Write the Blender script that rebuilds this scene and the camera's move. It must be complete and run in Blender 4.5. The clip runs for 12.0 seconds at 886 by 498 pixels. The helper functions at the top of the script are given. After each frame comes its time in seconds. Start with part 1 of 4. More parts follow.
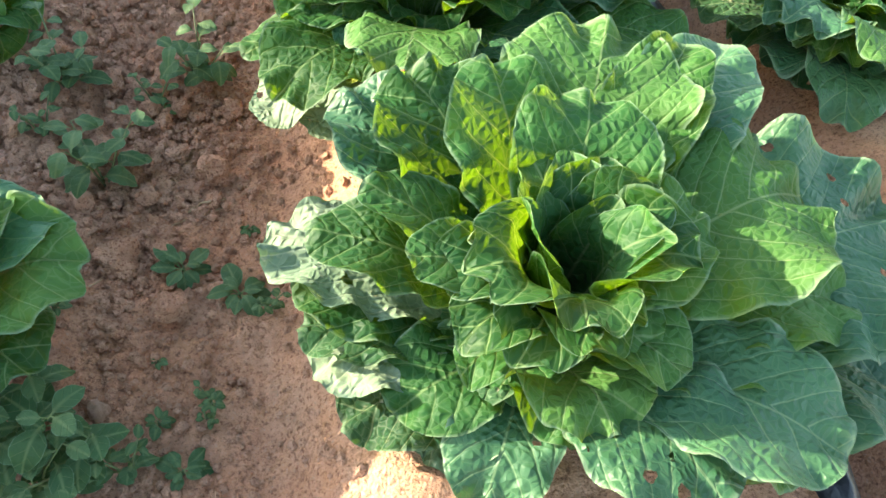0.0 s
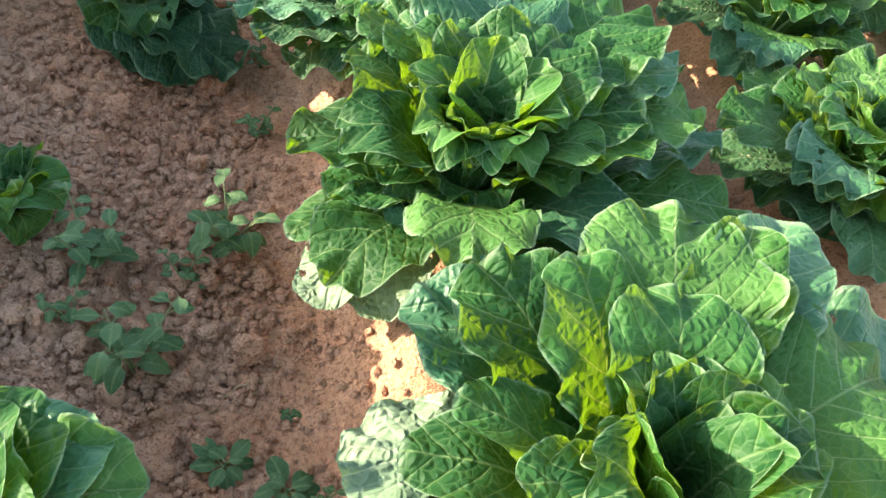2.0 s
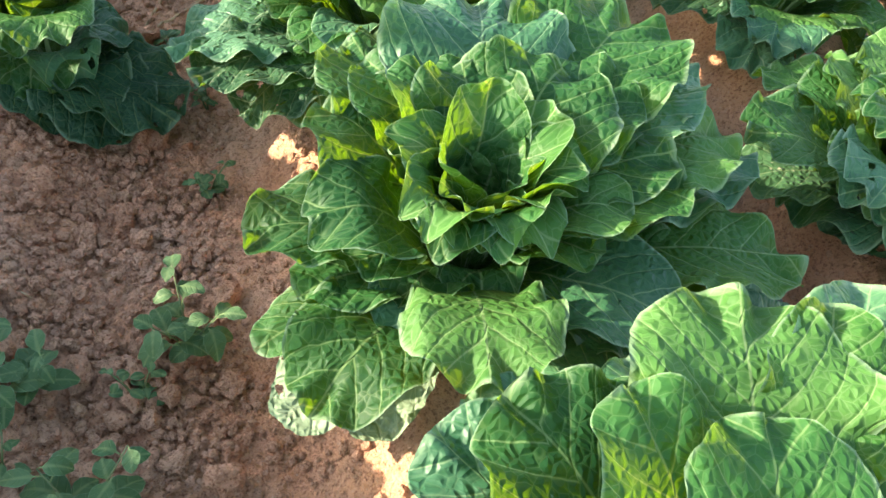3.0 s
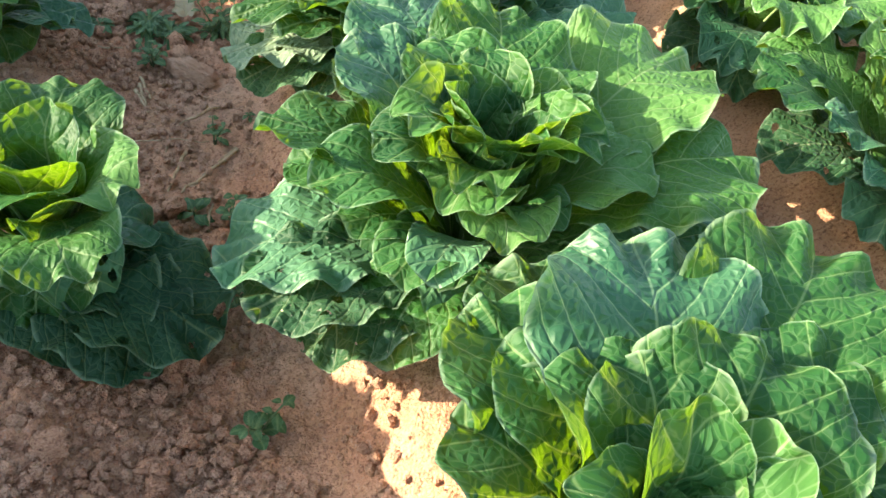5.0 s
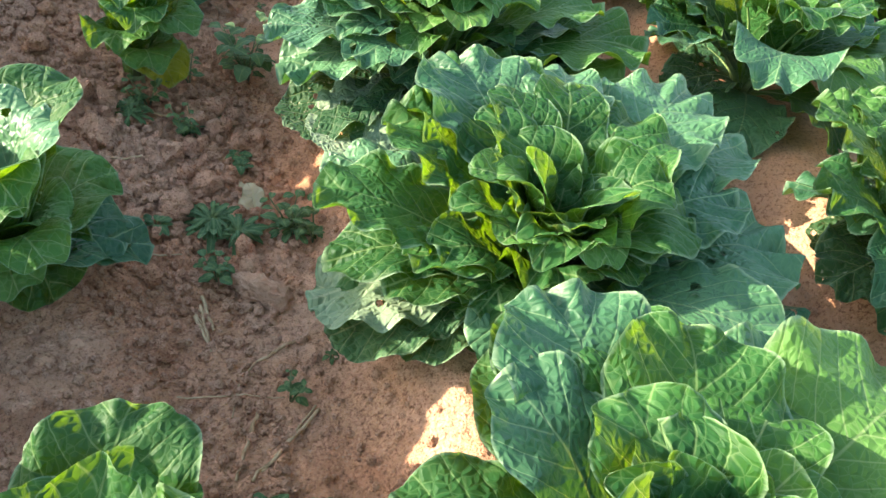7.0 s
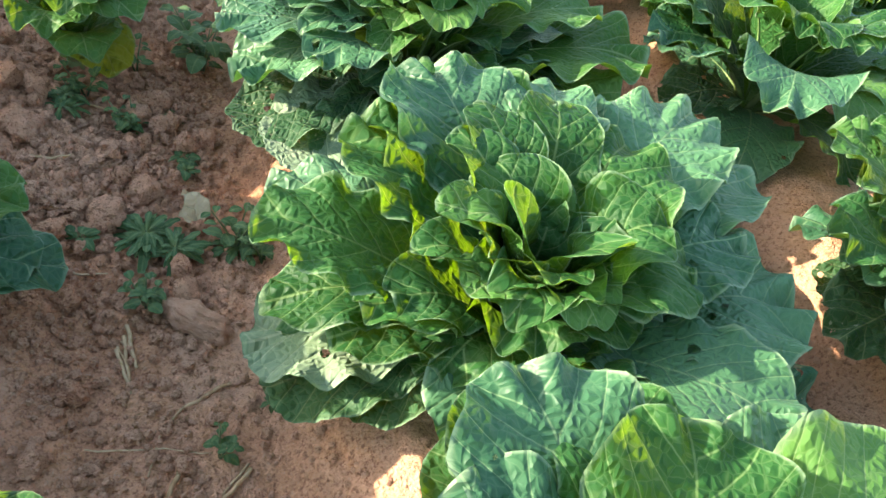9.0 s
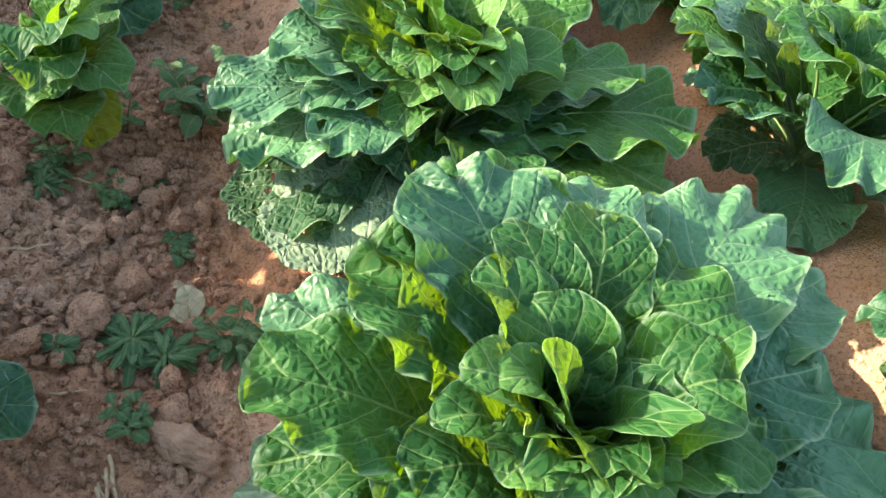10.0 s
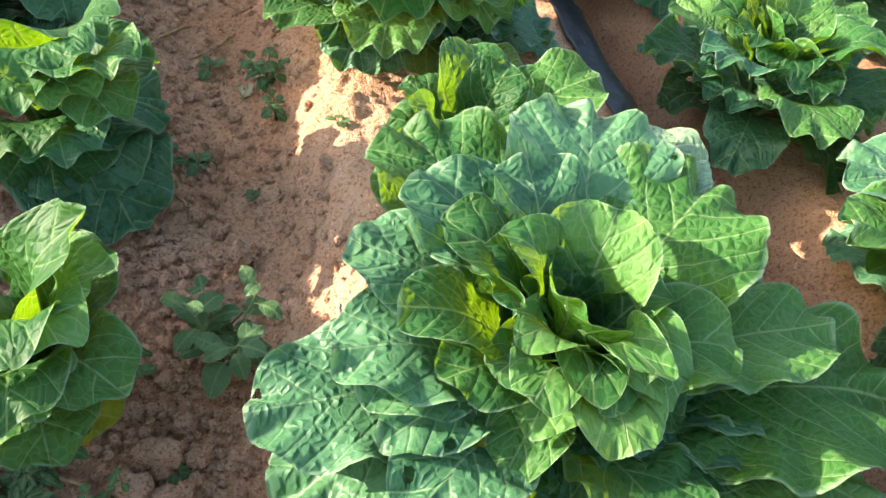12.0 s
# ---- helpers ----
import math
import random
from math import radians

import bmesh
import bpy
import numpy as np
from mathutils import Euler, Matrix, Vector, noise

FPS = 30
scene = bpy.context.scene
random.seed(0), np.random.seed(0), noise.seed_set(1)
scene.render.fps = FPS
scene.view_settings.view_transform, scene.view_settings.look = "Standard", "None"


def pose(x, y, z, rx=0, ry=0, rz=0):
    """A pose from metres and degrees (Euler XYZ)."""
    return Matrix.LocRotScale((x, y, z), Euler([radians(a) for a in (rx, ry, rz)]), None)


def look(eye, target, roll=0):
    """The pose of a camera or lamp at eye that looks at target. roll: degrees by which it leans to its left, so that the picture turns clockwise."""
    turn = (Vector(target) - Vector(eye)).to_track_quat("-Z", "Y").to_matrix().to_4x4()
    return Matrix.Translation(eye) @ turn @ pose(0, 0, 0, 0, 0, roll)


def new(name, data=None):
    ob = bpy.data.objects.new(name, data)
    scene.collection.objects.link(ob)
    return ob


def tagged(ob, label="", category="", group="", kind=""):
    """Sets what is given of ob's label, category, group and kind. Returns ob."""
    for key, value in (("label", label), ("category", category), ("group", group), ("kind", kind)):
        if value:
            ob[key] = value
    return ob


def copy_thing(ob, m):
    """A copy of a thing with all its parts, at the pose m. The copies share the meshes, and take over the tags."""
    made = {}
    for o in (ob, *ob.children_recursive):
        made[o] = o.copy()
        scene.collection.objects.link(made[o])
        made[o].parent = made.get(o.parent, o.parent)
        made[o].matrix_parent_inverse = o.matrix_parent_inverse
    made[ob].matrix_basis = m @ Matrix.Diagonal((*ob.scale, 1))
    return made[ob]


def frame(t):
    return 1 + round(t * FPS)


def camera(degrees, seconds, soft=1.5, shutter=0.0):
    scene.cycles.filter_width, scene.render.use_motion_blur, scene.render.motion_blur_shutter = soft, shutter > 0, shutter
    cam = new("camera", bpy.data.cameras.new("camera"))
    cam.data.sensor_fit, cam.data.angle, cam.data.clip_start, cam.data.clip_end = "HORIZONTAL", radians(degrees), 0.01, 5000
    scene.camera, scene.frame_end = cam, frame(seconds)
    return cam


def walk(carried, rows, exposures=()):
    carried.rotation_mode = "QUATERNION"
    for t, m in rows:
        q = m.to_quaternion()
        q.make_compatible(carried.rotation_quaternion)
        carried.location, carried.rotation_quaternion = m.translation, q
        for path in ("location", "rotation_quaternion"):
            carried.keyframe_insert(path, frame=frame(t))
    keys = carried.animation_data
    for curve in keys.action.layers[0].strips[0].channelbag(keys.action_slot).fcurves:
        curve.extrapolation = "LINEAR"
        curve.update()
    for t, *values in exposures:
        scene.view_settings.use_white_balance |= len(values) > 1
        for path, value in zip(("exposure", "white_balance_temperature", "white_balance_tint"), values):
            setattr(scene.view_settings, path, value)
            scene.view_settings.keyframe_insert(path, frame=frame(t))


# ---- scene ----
cam = camera(59.6, 12.0)
PATH = [
    (0, (0.04, 0.029, 0.976), (0.342, 1.175, -0.635), 15.6),
    (0.5, (-0.009, 0.028, 0.99), (0.382, 1.21, -0.575), 18.0),
    (1, (-0.049, 0.053, 0.997), (0.346, 1.295, -0.52), 17.3),
    (1.5, (-0.093, 0.082, 1.005), (0.311, 1.381, -0.462), 16.2),
    (2, (-0.102, 0.153, 0.989), (0.308, 1.489, -0.442), 15.7),
    (2.5, (-0.074, 0.308, 0.934), (0.346, 1.614, -0.522), 12.8),
    (3, (-0.087, 0.401, 0.944), (0.378, 1.664, -0.535), 12.6),
    (3.5, (-0.148, 0.54, 0.945), (0.365, 1.785, -0.534), 14.0),
    (3.7, (-0.165, 0.571, 0.944), (0.365, 1.815, -0.53), 14.5),
    (5.3, (-0.189, 0.866, 0.933), (0.337, 2.182, -0.478), 12.9),
    (5.5, (-0.183, 0.901, 0.953), (0.333, 2.221, -0.459), 12.6),
    (6, (-0.187, 1.03, 0.957), (0.324, 2.356, -0.45), 12.7),
    (6.5, (-0.254, 1.213, 0.969), (0.246, 2.561, -0.421), 13.2),
    (7, (-0.278, 1.28, 0.989), (0.225, 2.658, -0.37), 14.1),
    (7.2, (-0.283, 1.314, 0.997), (0.219, 2.709, -0.345), 14.5),
    (8.8, (-0.23, 1.395, 0.945), (0.317, 2.753, -0.417), 18.4),
    (9, (-0.213, 1.438, 0.937), (0.333, 2.779, -0.442), 18.1),
    (9.5, (-0.193, 1.553, 0.954), (0.327, 2.859, -0.47), 17.6),
    (10, (-0.19, 1.669, 0.961), (0.319, 2.971, -0.469), 17.5),
    (10.5, (-0.227, 1.849, 0.962), (0.267, 3.144, -0.479), 17.2),
    (11, (-0.229, 1.966, 0.951), (0.273, 3.256, -0.493), 16.8),
    (11.5, (-0.214, 2.117, 0.955), (0.289, 3.391, -0.503), 16.5),
    (12, (-0.238, 2.207, 0.972), (0.249, 3.477, -0.493), 16.3),
]
walk(cam, [(t, look(eye, target, roll)) for t, eye, target, roll in PATH], exposures=[(0, 2.66, 7250, 9), (12, 2.66, 7250, 9)])

# ---- light ----
SUN_AZ, SUN_EL = -76.0, 18.5     # degrees clockwise from the walk's direction (+y), and above the horizon
world = bpy.data.worlds.new("sky")
scene.world = world
world.use_nodes = True
wn = world.node_tree.nodes
sky = wn.new("ShaderNodeTexSky")
sky.sky_type, sky.sun_disc = "NISHITA", False
sky.sun_elevation, sky.sun_rotation = radians(SUN_EL), radians(SUN_AZ)
world.node_tree.links.new(sky.outputs[0], wn["Background"].inputs["Color"])
wn["Background"].inputs["Strength"].default_value = 0.15
sun = new("sun", bpy.data.lights.new("sun", "SUN"))
sun.data.energy, sun.data.angle, sun.data.color = 3.5, radians(0.6), (1.0, 0.92, 0.80)
sun.matrix_world = look((0, 0, 0), (-math.sin(radians(SUN_AZ)) * math.cos(radians(SUN_EL)),
                                    -math.cos(radians(SUN_AZ)) * math.cos(radians(SUN_EL)), -math.sin(radians(SUN_EL))))


# ---- materials ----
class Nodes:
    """Short hand for a node tree."""

    def __init__(self, name):
        self.mat = bpy.data.materials.new(name)
        self.mat.use_nodes = True
        self.tree = self.mat.node_tree
        self.bsdf = self.tree.nodes["Principled BSDF"]
        self.out = self.tree.nodes["Material Output"]

    def put(self, kind, ins=(), **props):
        n = self.tree.nodes.new("ShaderNode" + kind)
        for k, v in props.items():
            setattr(n, k, v)
        for k, v in dict(ins).items():
            self.to(v, n.inputs[k])
        return n

    def to(self, v, socket):
        if isinstance(v, bpy.types.NodeSocket):
            self.tree.links.new(v, socket)
        else:
            socket.default_value = v

    def math(self, op, a, b=0.0, c=0.0):
        return self.put("Math", {0: a, 1: b, 2: c}, operation=op).outputs[0]

    def mix(self, f, a, b):
        n = self.put("Mix", data_type="RGBA")
        for v, i in ((f, 0), (a, 6), (b, 7)):
            self.to(v if not isinstance(v, tuple) else (*v, 1.0), n.inputs[i])
        return n.outputs[2]

    def ramp(self, v, lo, hi, a=0.0, b=1.0):
        return self.put("MapRange", {0: v, 1: lo, 2: hi, 3: a, 4: b}, interpolation_type="SMOOTHSTEP").outputs[0]

    def noise(self, vec, scale, detail=3.0, rough=0.55, dim="3D", w=0.0):
        n = self.put("TexNoise", {"Vector": vec, "Scale": scale, "Detail": detail, "Roughness": rough}, noise_dimensions=dim)
        if dim == "4D":
            self.to(w, n.inputs["W"])
        return n.outputs[0]

    def vor(self, vec, scale, feature="DISTANCE_TO_EDGE"):
        return self.put("TexVoronoi", {"Vector": vec, "Scale": scale}, feature=feature).outputs[0]

    def bump(self, h, dist, strength=1.0, normal=None):
        ins = {"Height": h, "Distance": dist, "Strength": strength}
        if normal is not None:
            ins["Normal"] = normal
        return self.put("Bump", ins).outputs[0]


def leaf_material(name, dark, light, vein, glow, rough=0.52, thru=0.40, holes=0.0, speck=0.0, sheen=0.0, net=1.0, relief=1.0, gloss=0.17):
    """A leaf blade: side veins along the mesh's own vein map, a net between them, puckered relief, light through it."""
    n = Nodes(name)
    uv = n.put("UVMap", uv_map="metric").outputs[0]
    st = n.put("UVMap", uv_map="span").outputs[0]
    vq = n.put("UVMap", uv_map="vein").outputs[0]
    rnd = n.put("ObjectInfo").outputs["Random"]
    warp = n.put("TexNoise", {"Vector": uv, "Scale": 26.0, "Detail": 2.0, "W": n.math("MULTIPLY", rnd, 37.0)}, noise_dimensions="4D").outputs[1]
    wv = n.put("VectorMath", {0: warp, 1: (0.5, 0.5, 0.5)}, operation="SUBTRACT").outputs[0]
    wv = n.put("VectorMath", {0: wv, "Scale": 0.016}, operation="SCALE").outputs[0]
    uvw = n.put("VectorMath", {0: uv, 1: wv}, operation="ADD").outputs[0]
    s2 = n.put("SeparateXYZ", {0: st})
    s, t = s2.outputs[0], n.math("ABSOLUTE", s2.outputs[1])
    av = n.math("ABSOLUTE", n.put("SeparateXYZ", {0: uv}).outputs[1])
    q = n.put("SeparateXYZ", {0: vq}).outputs[0]
    q = n.math("ADD", q, n.math("MULTIPLY", n.math("SUBTRACT", n.noise(uv, 30.0, 2.0), 0.5), 0.22))
    d = n.math("ABSOLUTE", n.math("SUBTRACT", n.math("FRACT", q), 0.5))
    lat = n.ramp(d, 0.005, n.math("MULTIPLY_ADD", t, -0.022, 0.058), 1.0, 0.0)
    rib = n.ramp(av, 0.0004, n.math("MULTIPLY_ADD", s, -0.0042, 0.0056), 1.0, 0.0)
    cell = n.vor(uvw, 80.0)
    cells = n.ramp(cell, 0.0, 0.06, 1.0, 0.0)
    fine = n.vor(uvw, 170.0)
    veins = n.math("MAXIMUM", rib, n.math("MULTIPLY", lat, 0.92))
    veins = n.math("MAXIMUM", veins, n.math("MULTIPLY", cells, 0.36 * net))
    patch = n.noise(uvw, 8.0, 4.0, dim="4D", w=n.math("MULTIPLY", rnd, 91.0))
    grain = n.noise(uv, 240.0, 2.0)
    tone = n.math("ADD", n.math("MULTIPLY", patch, 0.62), n.math("MULTIPLY", rnd, 0.46))
    col = n.mix(n.ramp(tone, 0.22, 0.86), dark, light)
    col = n.mix(n.math("MULTIPLY", n.ramp(grain, 0.35, 0.7), 0.16), col, light)
    col = n.mix(n.math("MULTIPLY", veins, 0.78), col, vein)
    col = n.mix(n.ramp(s, 0.05, 0.30, 0.8, 0.0), col, (0.21, 0.28, 0.11))
    edge = n.math("MAXIMUM", n.ramp(t, 0.93, 0.995), n.ramp(s, 0.972, 0.998))
    col = n.mix(n.math("MULTIPLY", edge, 0.70), col, (0.20, 0.29, 0.17))
    if speck:
        spots = n.ramp(n.noise(uv, 95.0, 2.0), 0.64, 0.70)
        spots = n.math("MULTIPLY", spots, n.ramp(n.noise(uv, 14.0, 1.0, dim="4D", w=rnd), 0.48, 0.6))
        col = n.mix(n.math("MULTIPLY", spots, speck), col, (0.42, 0.40, 0.25))
    h = n.math("MULTIPLY", n.ramp(d, 0.0, 0.16), 0.35)
    h = n.math("ADD", h, n.math("MULTIPLY", n.ramp(cell, 0.0, 0.62), 1.15))
    h = n.math("ADD", h, n.math("MULTIPLY", fine, 0.14))
    h = n.math("ADD", h, n.math("MULTIPLY", n.noise(uvw, 48.0, 2.0), 1.1))
    normal = n.bump(h, 0.0030 * relief, 0.85)
    n.to(col, n.bsdf.inputs["Base Color"])
    n.to(n.math("ADD", n.math("MULTIPLY", patch, 0.20), rough - 0.10), n.bsdf.inputs["Roughness"])
    n.to(normal, n.bsdf.inputs["Normal"])
    n.bsdf.inputs["Specular IOR Level"].default_value = gloss
    n.bsdf.inputs["Sheen Weight"].default_value = sheen
    n.bsdf.inputs["Sheen Roughness"].default_value = 0.45
    n.bsdf.inputs["Sheen Tint"].default_value = (0.80, 0.95, 1.0, 1.0)
    thr = n.put("BsdfTranslucent", {"Color": n.mix(n.math("MULTIPLY", veins, 0.7), glow, (0.34, 0.38, 0.07)), "Normal": normal})
    sh = n.put("MixShader", {0: thru, 1: n.bsdf.outputs[0], 2: thr.outputs[0]}).outputs[0]
    if holes:
        hv = n.put("TexVoronoi", {"Vector": uvw, "Scale": 24.0, "Randomness": 1.0}, feature="F1")
        pick = n.ramp(n.noise(uv, 8.0, 1.0, dim="4D", w=n.math("MULTIPLY", rnd, 53.0)), 0.62 - holes * 0.2, 0.66 - holes * 0.2)
        hole = n.math("MULTIPLY", n.math("LESS_THAN", n.math("ADD", hv.outputs[0], n.math("MULTIPLY", grain, 0.20)), 0.27), n.math("GREATER_THAN", pick, 0.5))
        sh = n.put("MixShader", {0: hole, 1: sh, 2: n.put("BsdfTransparent").outputs[0]}).outputs[0]
    n.to(sh, n.out.inputs["Surface"])
    return n.mat


def soil_material(name, dry=(0.64, 0.365, 0.235), damp=(0.56, 0.245, 0.130), warm=(0.61, 0.30, 0.155), small=1.0):
    n = Nodes(name)
    p = n.put("NewGeometry").outputs["Position"]
    rnd = n.put("ObjectInfo").outputs["Random"]
    big = n.noise(p, 3.2, 4.0)
    mid = n.noise(p, 21.0 * small, 5.0, 0.65)
    fine = n.noise(p, 135.0 * small, 5.0, 0.75)
    grit = n.vor(p, 230.0 * small, "F1")
    col = n.mix(n.ramp(big, 0.36, 0.66), damp, dry)
    col = n.mix(n.math("MULTIPLY", n.ramp(mid, 0.40, 0.68), 0.65), col, warm)
    # hollows of the fine grain darkened, tops lightened: shading put into the colour
    col = n.mix(n.ramp(fine, 0.34, 0.52, 0.85, 0.0), col, (0.15, 0.056, 0.030))
    col = n.mix(n.ramp(fine, 0.56, 0.70, 0.0, 0.75), col, (0.52, 0.36, 0.26))
    col = n.mix(n.math("MULTIPLY", rnd, 0.25), col, dry)
    n.to(col, n.bsdf.inputs["Base Color"])
    n.bsdf.inputs["Roughness"].default_value = 0.95
    n.bsdf.inputs["Specular IOR Level"].default_value = 0.15
    h = n.math("ADD", n.math("MULTIPLY", mid, 1.6), n.math("ADD", n.math("MULTIPLY", fine, 0.55), n.math("MULTIPLY", grit, -0.25)))
    n.to(n.bump(h, 0.015, 0.95), n.bsdf.inputs["Normal"])
    return n.mat


def plain_material(name, a, b, scale=40.0, rough=0.7, spec=0.3, bump=0.001, stretch=(1, 1, 1)):
    n = Nodes(name)
    p = n.put("TexCoord").outputs["Object"]
    p = n.put("Mapping", {0: p, "Scale": stretch}).outputs[0]
    rnd = n.put("ObjectInfo").outputs["Random"]
    f = n.noise(p, scale, 4.0, 0.6)
    g = n.noise(p, scale * 7, 3.0)
    col = n.mix(n.ramp(n.math("ADD", f, n.math("MULTIPLY", n.math("SUBTRACT", rnd, 0.5), 0.2)), 0.3, 0.7), a, b)
    col = n.mix(n.math("MULTIPLY", n.ramp(g, 0.5, 0.8), 0.4), col, b)
    n.to(col, n.bsdf.inputs["Base Color"])
    n.bsdf.inputs["Roughness"].default_value = rough
    n.bsdf.inputs["Specular IOR Level"].default_value = spec
    n.to(n.bump(n.math("ADD", f, n.math("MULTIPLY", g, 0.4)), bump, 0.8), n.bsdf.inputs["Normal"])
    return n.mat


GREEN = leaf_material("cabbage_leaf_green", (0.0056, 0.0464, 0.0136), (0.0288, 0.112, 0.0288), (0.152, 0.248, 0.084), (0.150, 0.285, 0.0048))
WAXY = leaf_material("cabbage_leaf_waxy", (0.015, 0.075, 0.032), (0.056, 0.152, 0.066), (0.140, 0.235, 0.112), (0.0616, 0.176, 0.0141), rough=0.46, thru=0.24, holes=0.35, sheen=0.03, net=0.6, gloss=0.30)
# pale heart leaves; also leaves in sun, whose brightness is put into the colour
PALE_LIT = leaf_material("cabbage_leaf_pale_lit", (0.0221, 0.0966, 0.0184), (0.0782, 0.189, 0.046), (0.184, 0.267, 0.11), (0.152, 0.248, 0.0064), thru=0.36)
CHEWED = leaf_material("cabbage_leaf_chewed", (0.0096, 0.0512, 0.0208), (0.0496, 0.128, 0.0512), (0.144, 0.208, 0.104), (0.088, 0.18, 0.0064), holes=0.9, speck=0.9, sheen=0.03, relief=1.35)
# whitish eaten leaves; on the first plant, sun and sheen put into the colour
BLEACHED_LIT = leaf_material("cabbage_leaf_bleached_lit", (0.0828, 0.155, 0.0828), (0.191, 0.254, 0.155), (0.269, 0.31, 0.207), (0.111, 0.178, 0.0289), thru=0.20, holes=0.6, speck=0.7, sheen=0.05, relief=1.35)
# torn low leaves; the shade they lie in is put into the dark colour
TORN_SHADED = leaf_material("cabbage_leaf_torn_shaded", (0.006, 0.036, 0.016), (0.026, 0.080, 0.036), (0.080, 0.130, 0.060), (0.050, 0.110, 0.006), holes=1.0, relief=1.3)
CREAM = leaf_material("cabbage_leaf_cream", (0.36, 0.40, 0.17), (0.48, 0.50, 0.25), (0.52, 0.52, 0.30), (0.30, 0.32, 0.08), thru=0.25, net=0.4)
YELLOW = leaf_material("cabbage_leaf_yellowed", (0.135, 0.1665, 0.009), (0.234, 0.252, 0.018), (0.279, 0.279, 0.063), (0.272, 0.272, 0.0102), thru=0.40)
WEED = leaf_material("weed_leaf", (0.0335, 0.0879, 0.0318), (0.0795, 0.146, 0.0586), (0.109, 0.176, 0.0753), (0.105, 0.193, 0.0161), thru=0.26, sheen=0.06, net=0.2, relief=0.35)
DRY = leaf_material("dry_leaf", (0.52, 0.42, 0.25), (0.62, 0.52, 0.34), (0.60, 0.49, 0.31), (0.30, 0.27, 0.15), rough=0.7, thru=0.25, sheen=0.0, net=0.3, relief=0.5)
RIB = plain_material("cabbage_rib", (0.13, 0.22, 0.06), (0.23, 0.31, 0.13), 30.0, 0.42, 0.5, 0.0006, (1, 1, 0.3))
STEM = plain_material("weed_stem", (0.07, 0.12, 0.04), (0.13, 0.16, 0.07), 80.0, 0.6)
SOIL = soil_material("soil")
CLOD = soil_material("clod", (0.64, 0.38, 0.255), (0.52, 0.25, 0.145), (0.60, 0.33, 0.195), 1.6)
STONE = plain_material("stone", (0.64, 0.35, 0.22), (0.74, 0.46, 0.31), 2.2, 0.85, 0.25, 0.05)
TWIG = plain_material("dry_stalk", (0.28, 0.16, 0.08), (0.48, 0.34, 0.20), 60.0, 0.85, 0.2, 0.001, (1, 1, 0.15))
FILM = plain_material("mulch_film", (0.006, 0.006, 0.008), (0.016, 0.016, 0.020), 12.0, 0.42, 0.4, 0.004)


# ---- small builders ----
def link_mesh(name, verts, faces, material, parent=None, label="", uvs=None, smooth=True):
    me = bpy.data.meshes.new(name)
    me.from_pydata([tuple(p) for p in verts], [], faces)
    me.materials.append(material)
    if uvs is not None:
        loops = np.empty(len(me.loops), dtype=np.int32)
        me.loops.foreach_get("vertex_index", loops)
        for key, arr in uvs.items():
            layer = me.uv_layers.new(name=key)
            layer.data.foreach_set("uv", np.asarray(arr, dtype=np.float32)[loops].ravel())
    if smooth:
        me.polygons.foreach_set("use_smooth", [True] * len(me.polygons))
    me.update()
    ob = new(name, me)
    if parent is not None:
        ob.parent = parent
    return tagged(ob, label)


def thing(name, x, y, z, label, category, group="", turn=0.0):
    ob = new(name)
    ob.matrix_basis = pose(x, y, z, 0, 0, turn)
    ob.empty_display_size = 0.05
    return tagged(ob, label, category, group)


def tube(points, radii, sides=6):
    """Vertices and faces of a tapered tube along points."""
    pts = [Vector(p) for p in points]
    vs, fs = [], []
    for i, p in enumerate(pts):
        d = (pts[min(i + 1, len(pts) - 1)] - pts[max(i - 1, 0)]).normalized()
        a = d.cross(Vector((0.31, 0.87, 0.12))).normalized()
        b = d.cross(a)
        for k in range(sides):
            w = 2 * math.pi * k / sides
            vs.append(p + (a * math.cos(w) + b * math.sin(w)) * radii[i])
    for i in range(len(pts) - 1):
        for k in range(sides):
            m = (k + 1) % sides
            fs.append((i * sides + k, i * sides + m, (i + 1) * sides + m, (i + 1) * sides + k))
    fs.append(tuple(range(sides))[::-1])
    fs.append(tuple((len(pts) - 1) * sides + k for k in range(sides)))
    return vs, fs


def smooth(x, lo, hi):
    x = np.clip((x - lo) / (hi - lo), 0, 1)
    return x * x * (3 - 2 * x)


def wavy(rng, x, y, scale, terms=5):
    """Smooth random field from a few crossed waves, about -1 to 1."""
    out = 0
    for _ in range(terms):
        a, f, ph = rng.uniform(0, 2 * math.pi), scale * rng.uniform(0.55, 1.6), rng.uniform(0, 2 * math.pi)
        out = out + np.sin(f * (x * math.cos(a) + y * math.sin(a)) + ph)
    return out / terms ** 0.5 / 1.2


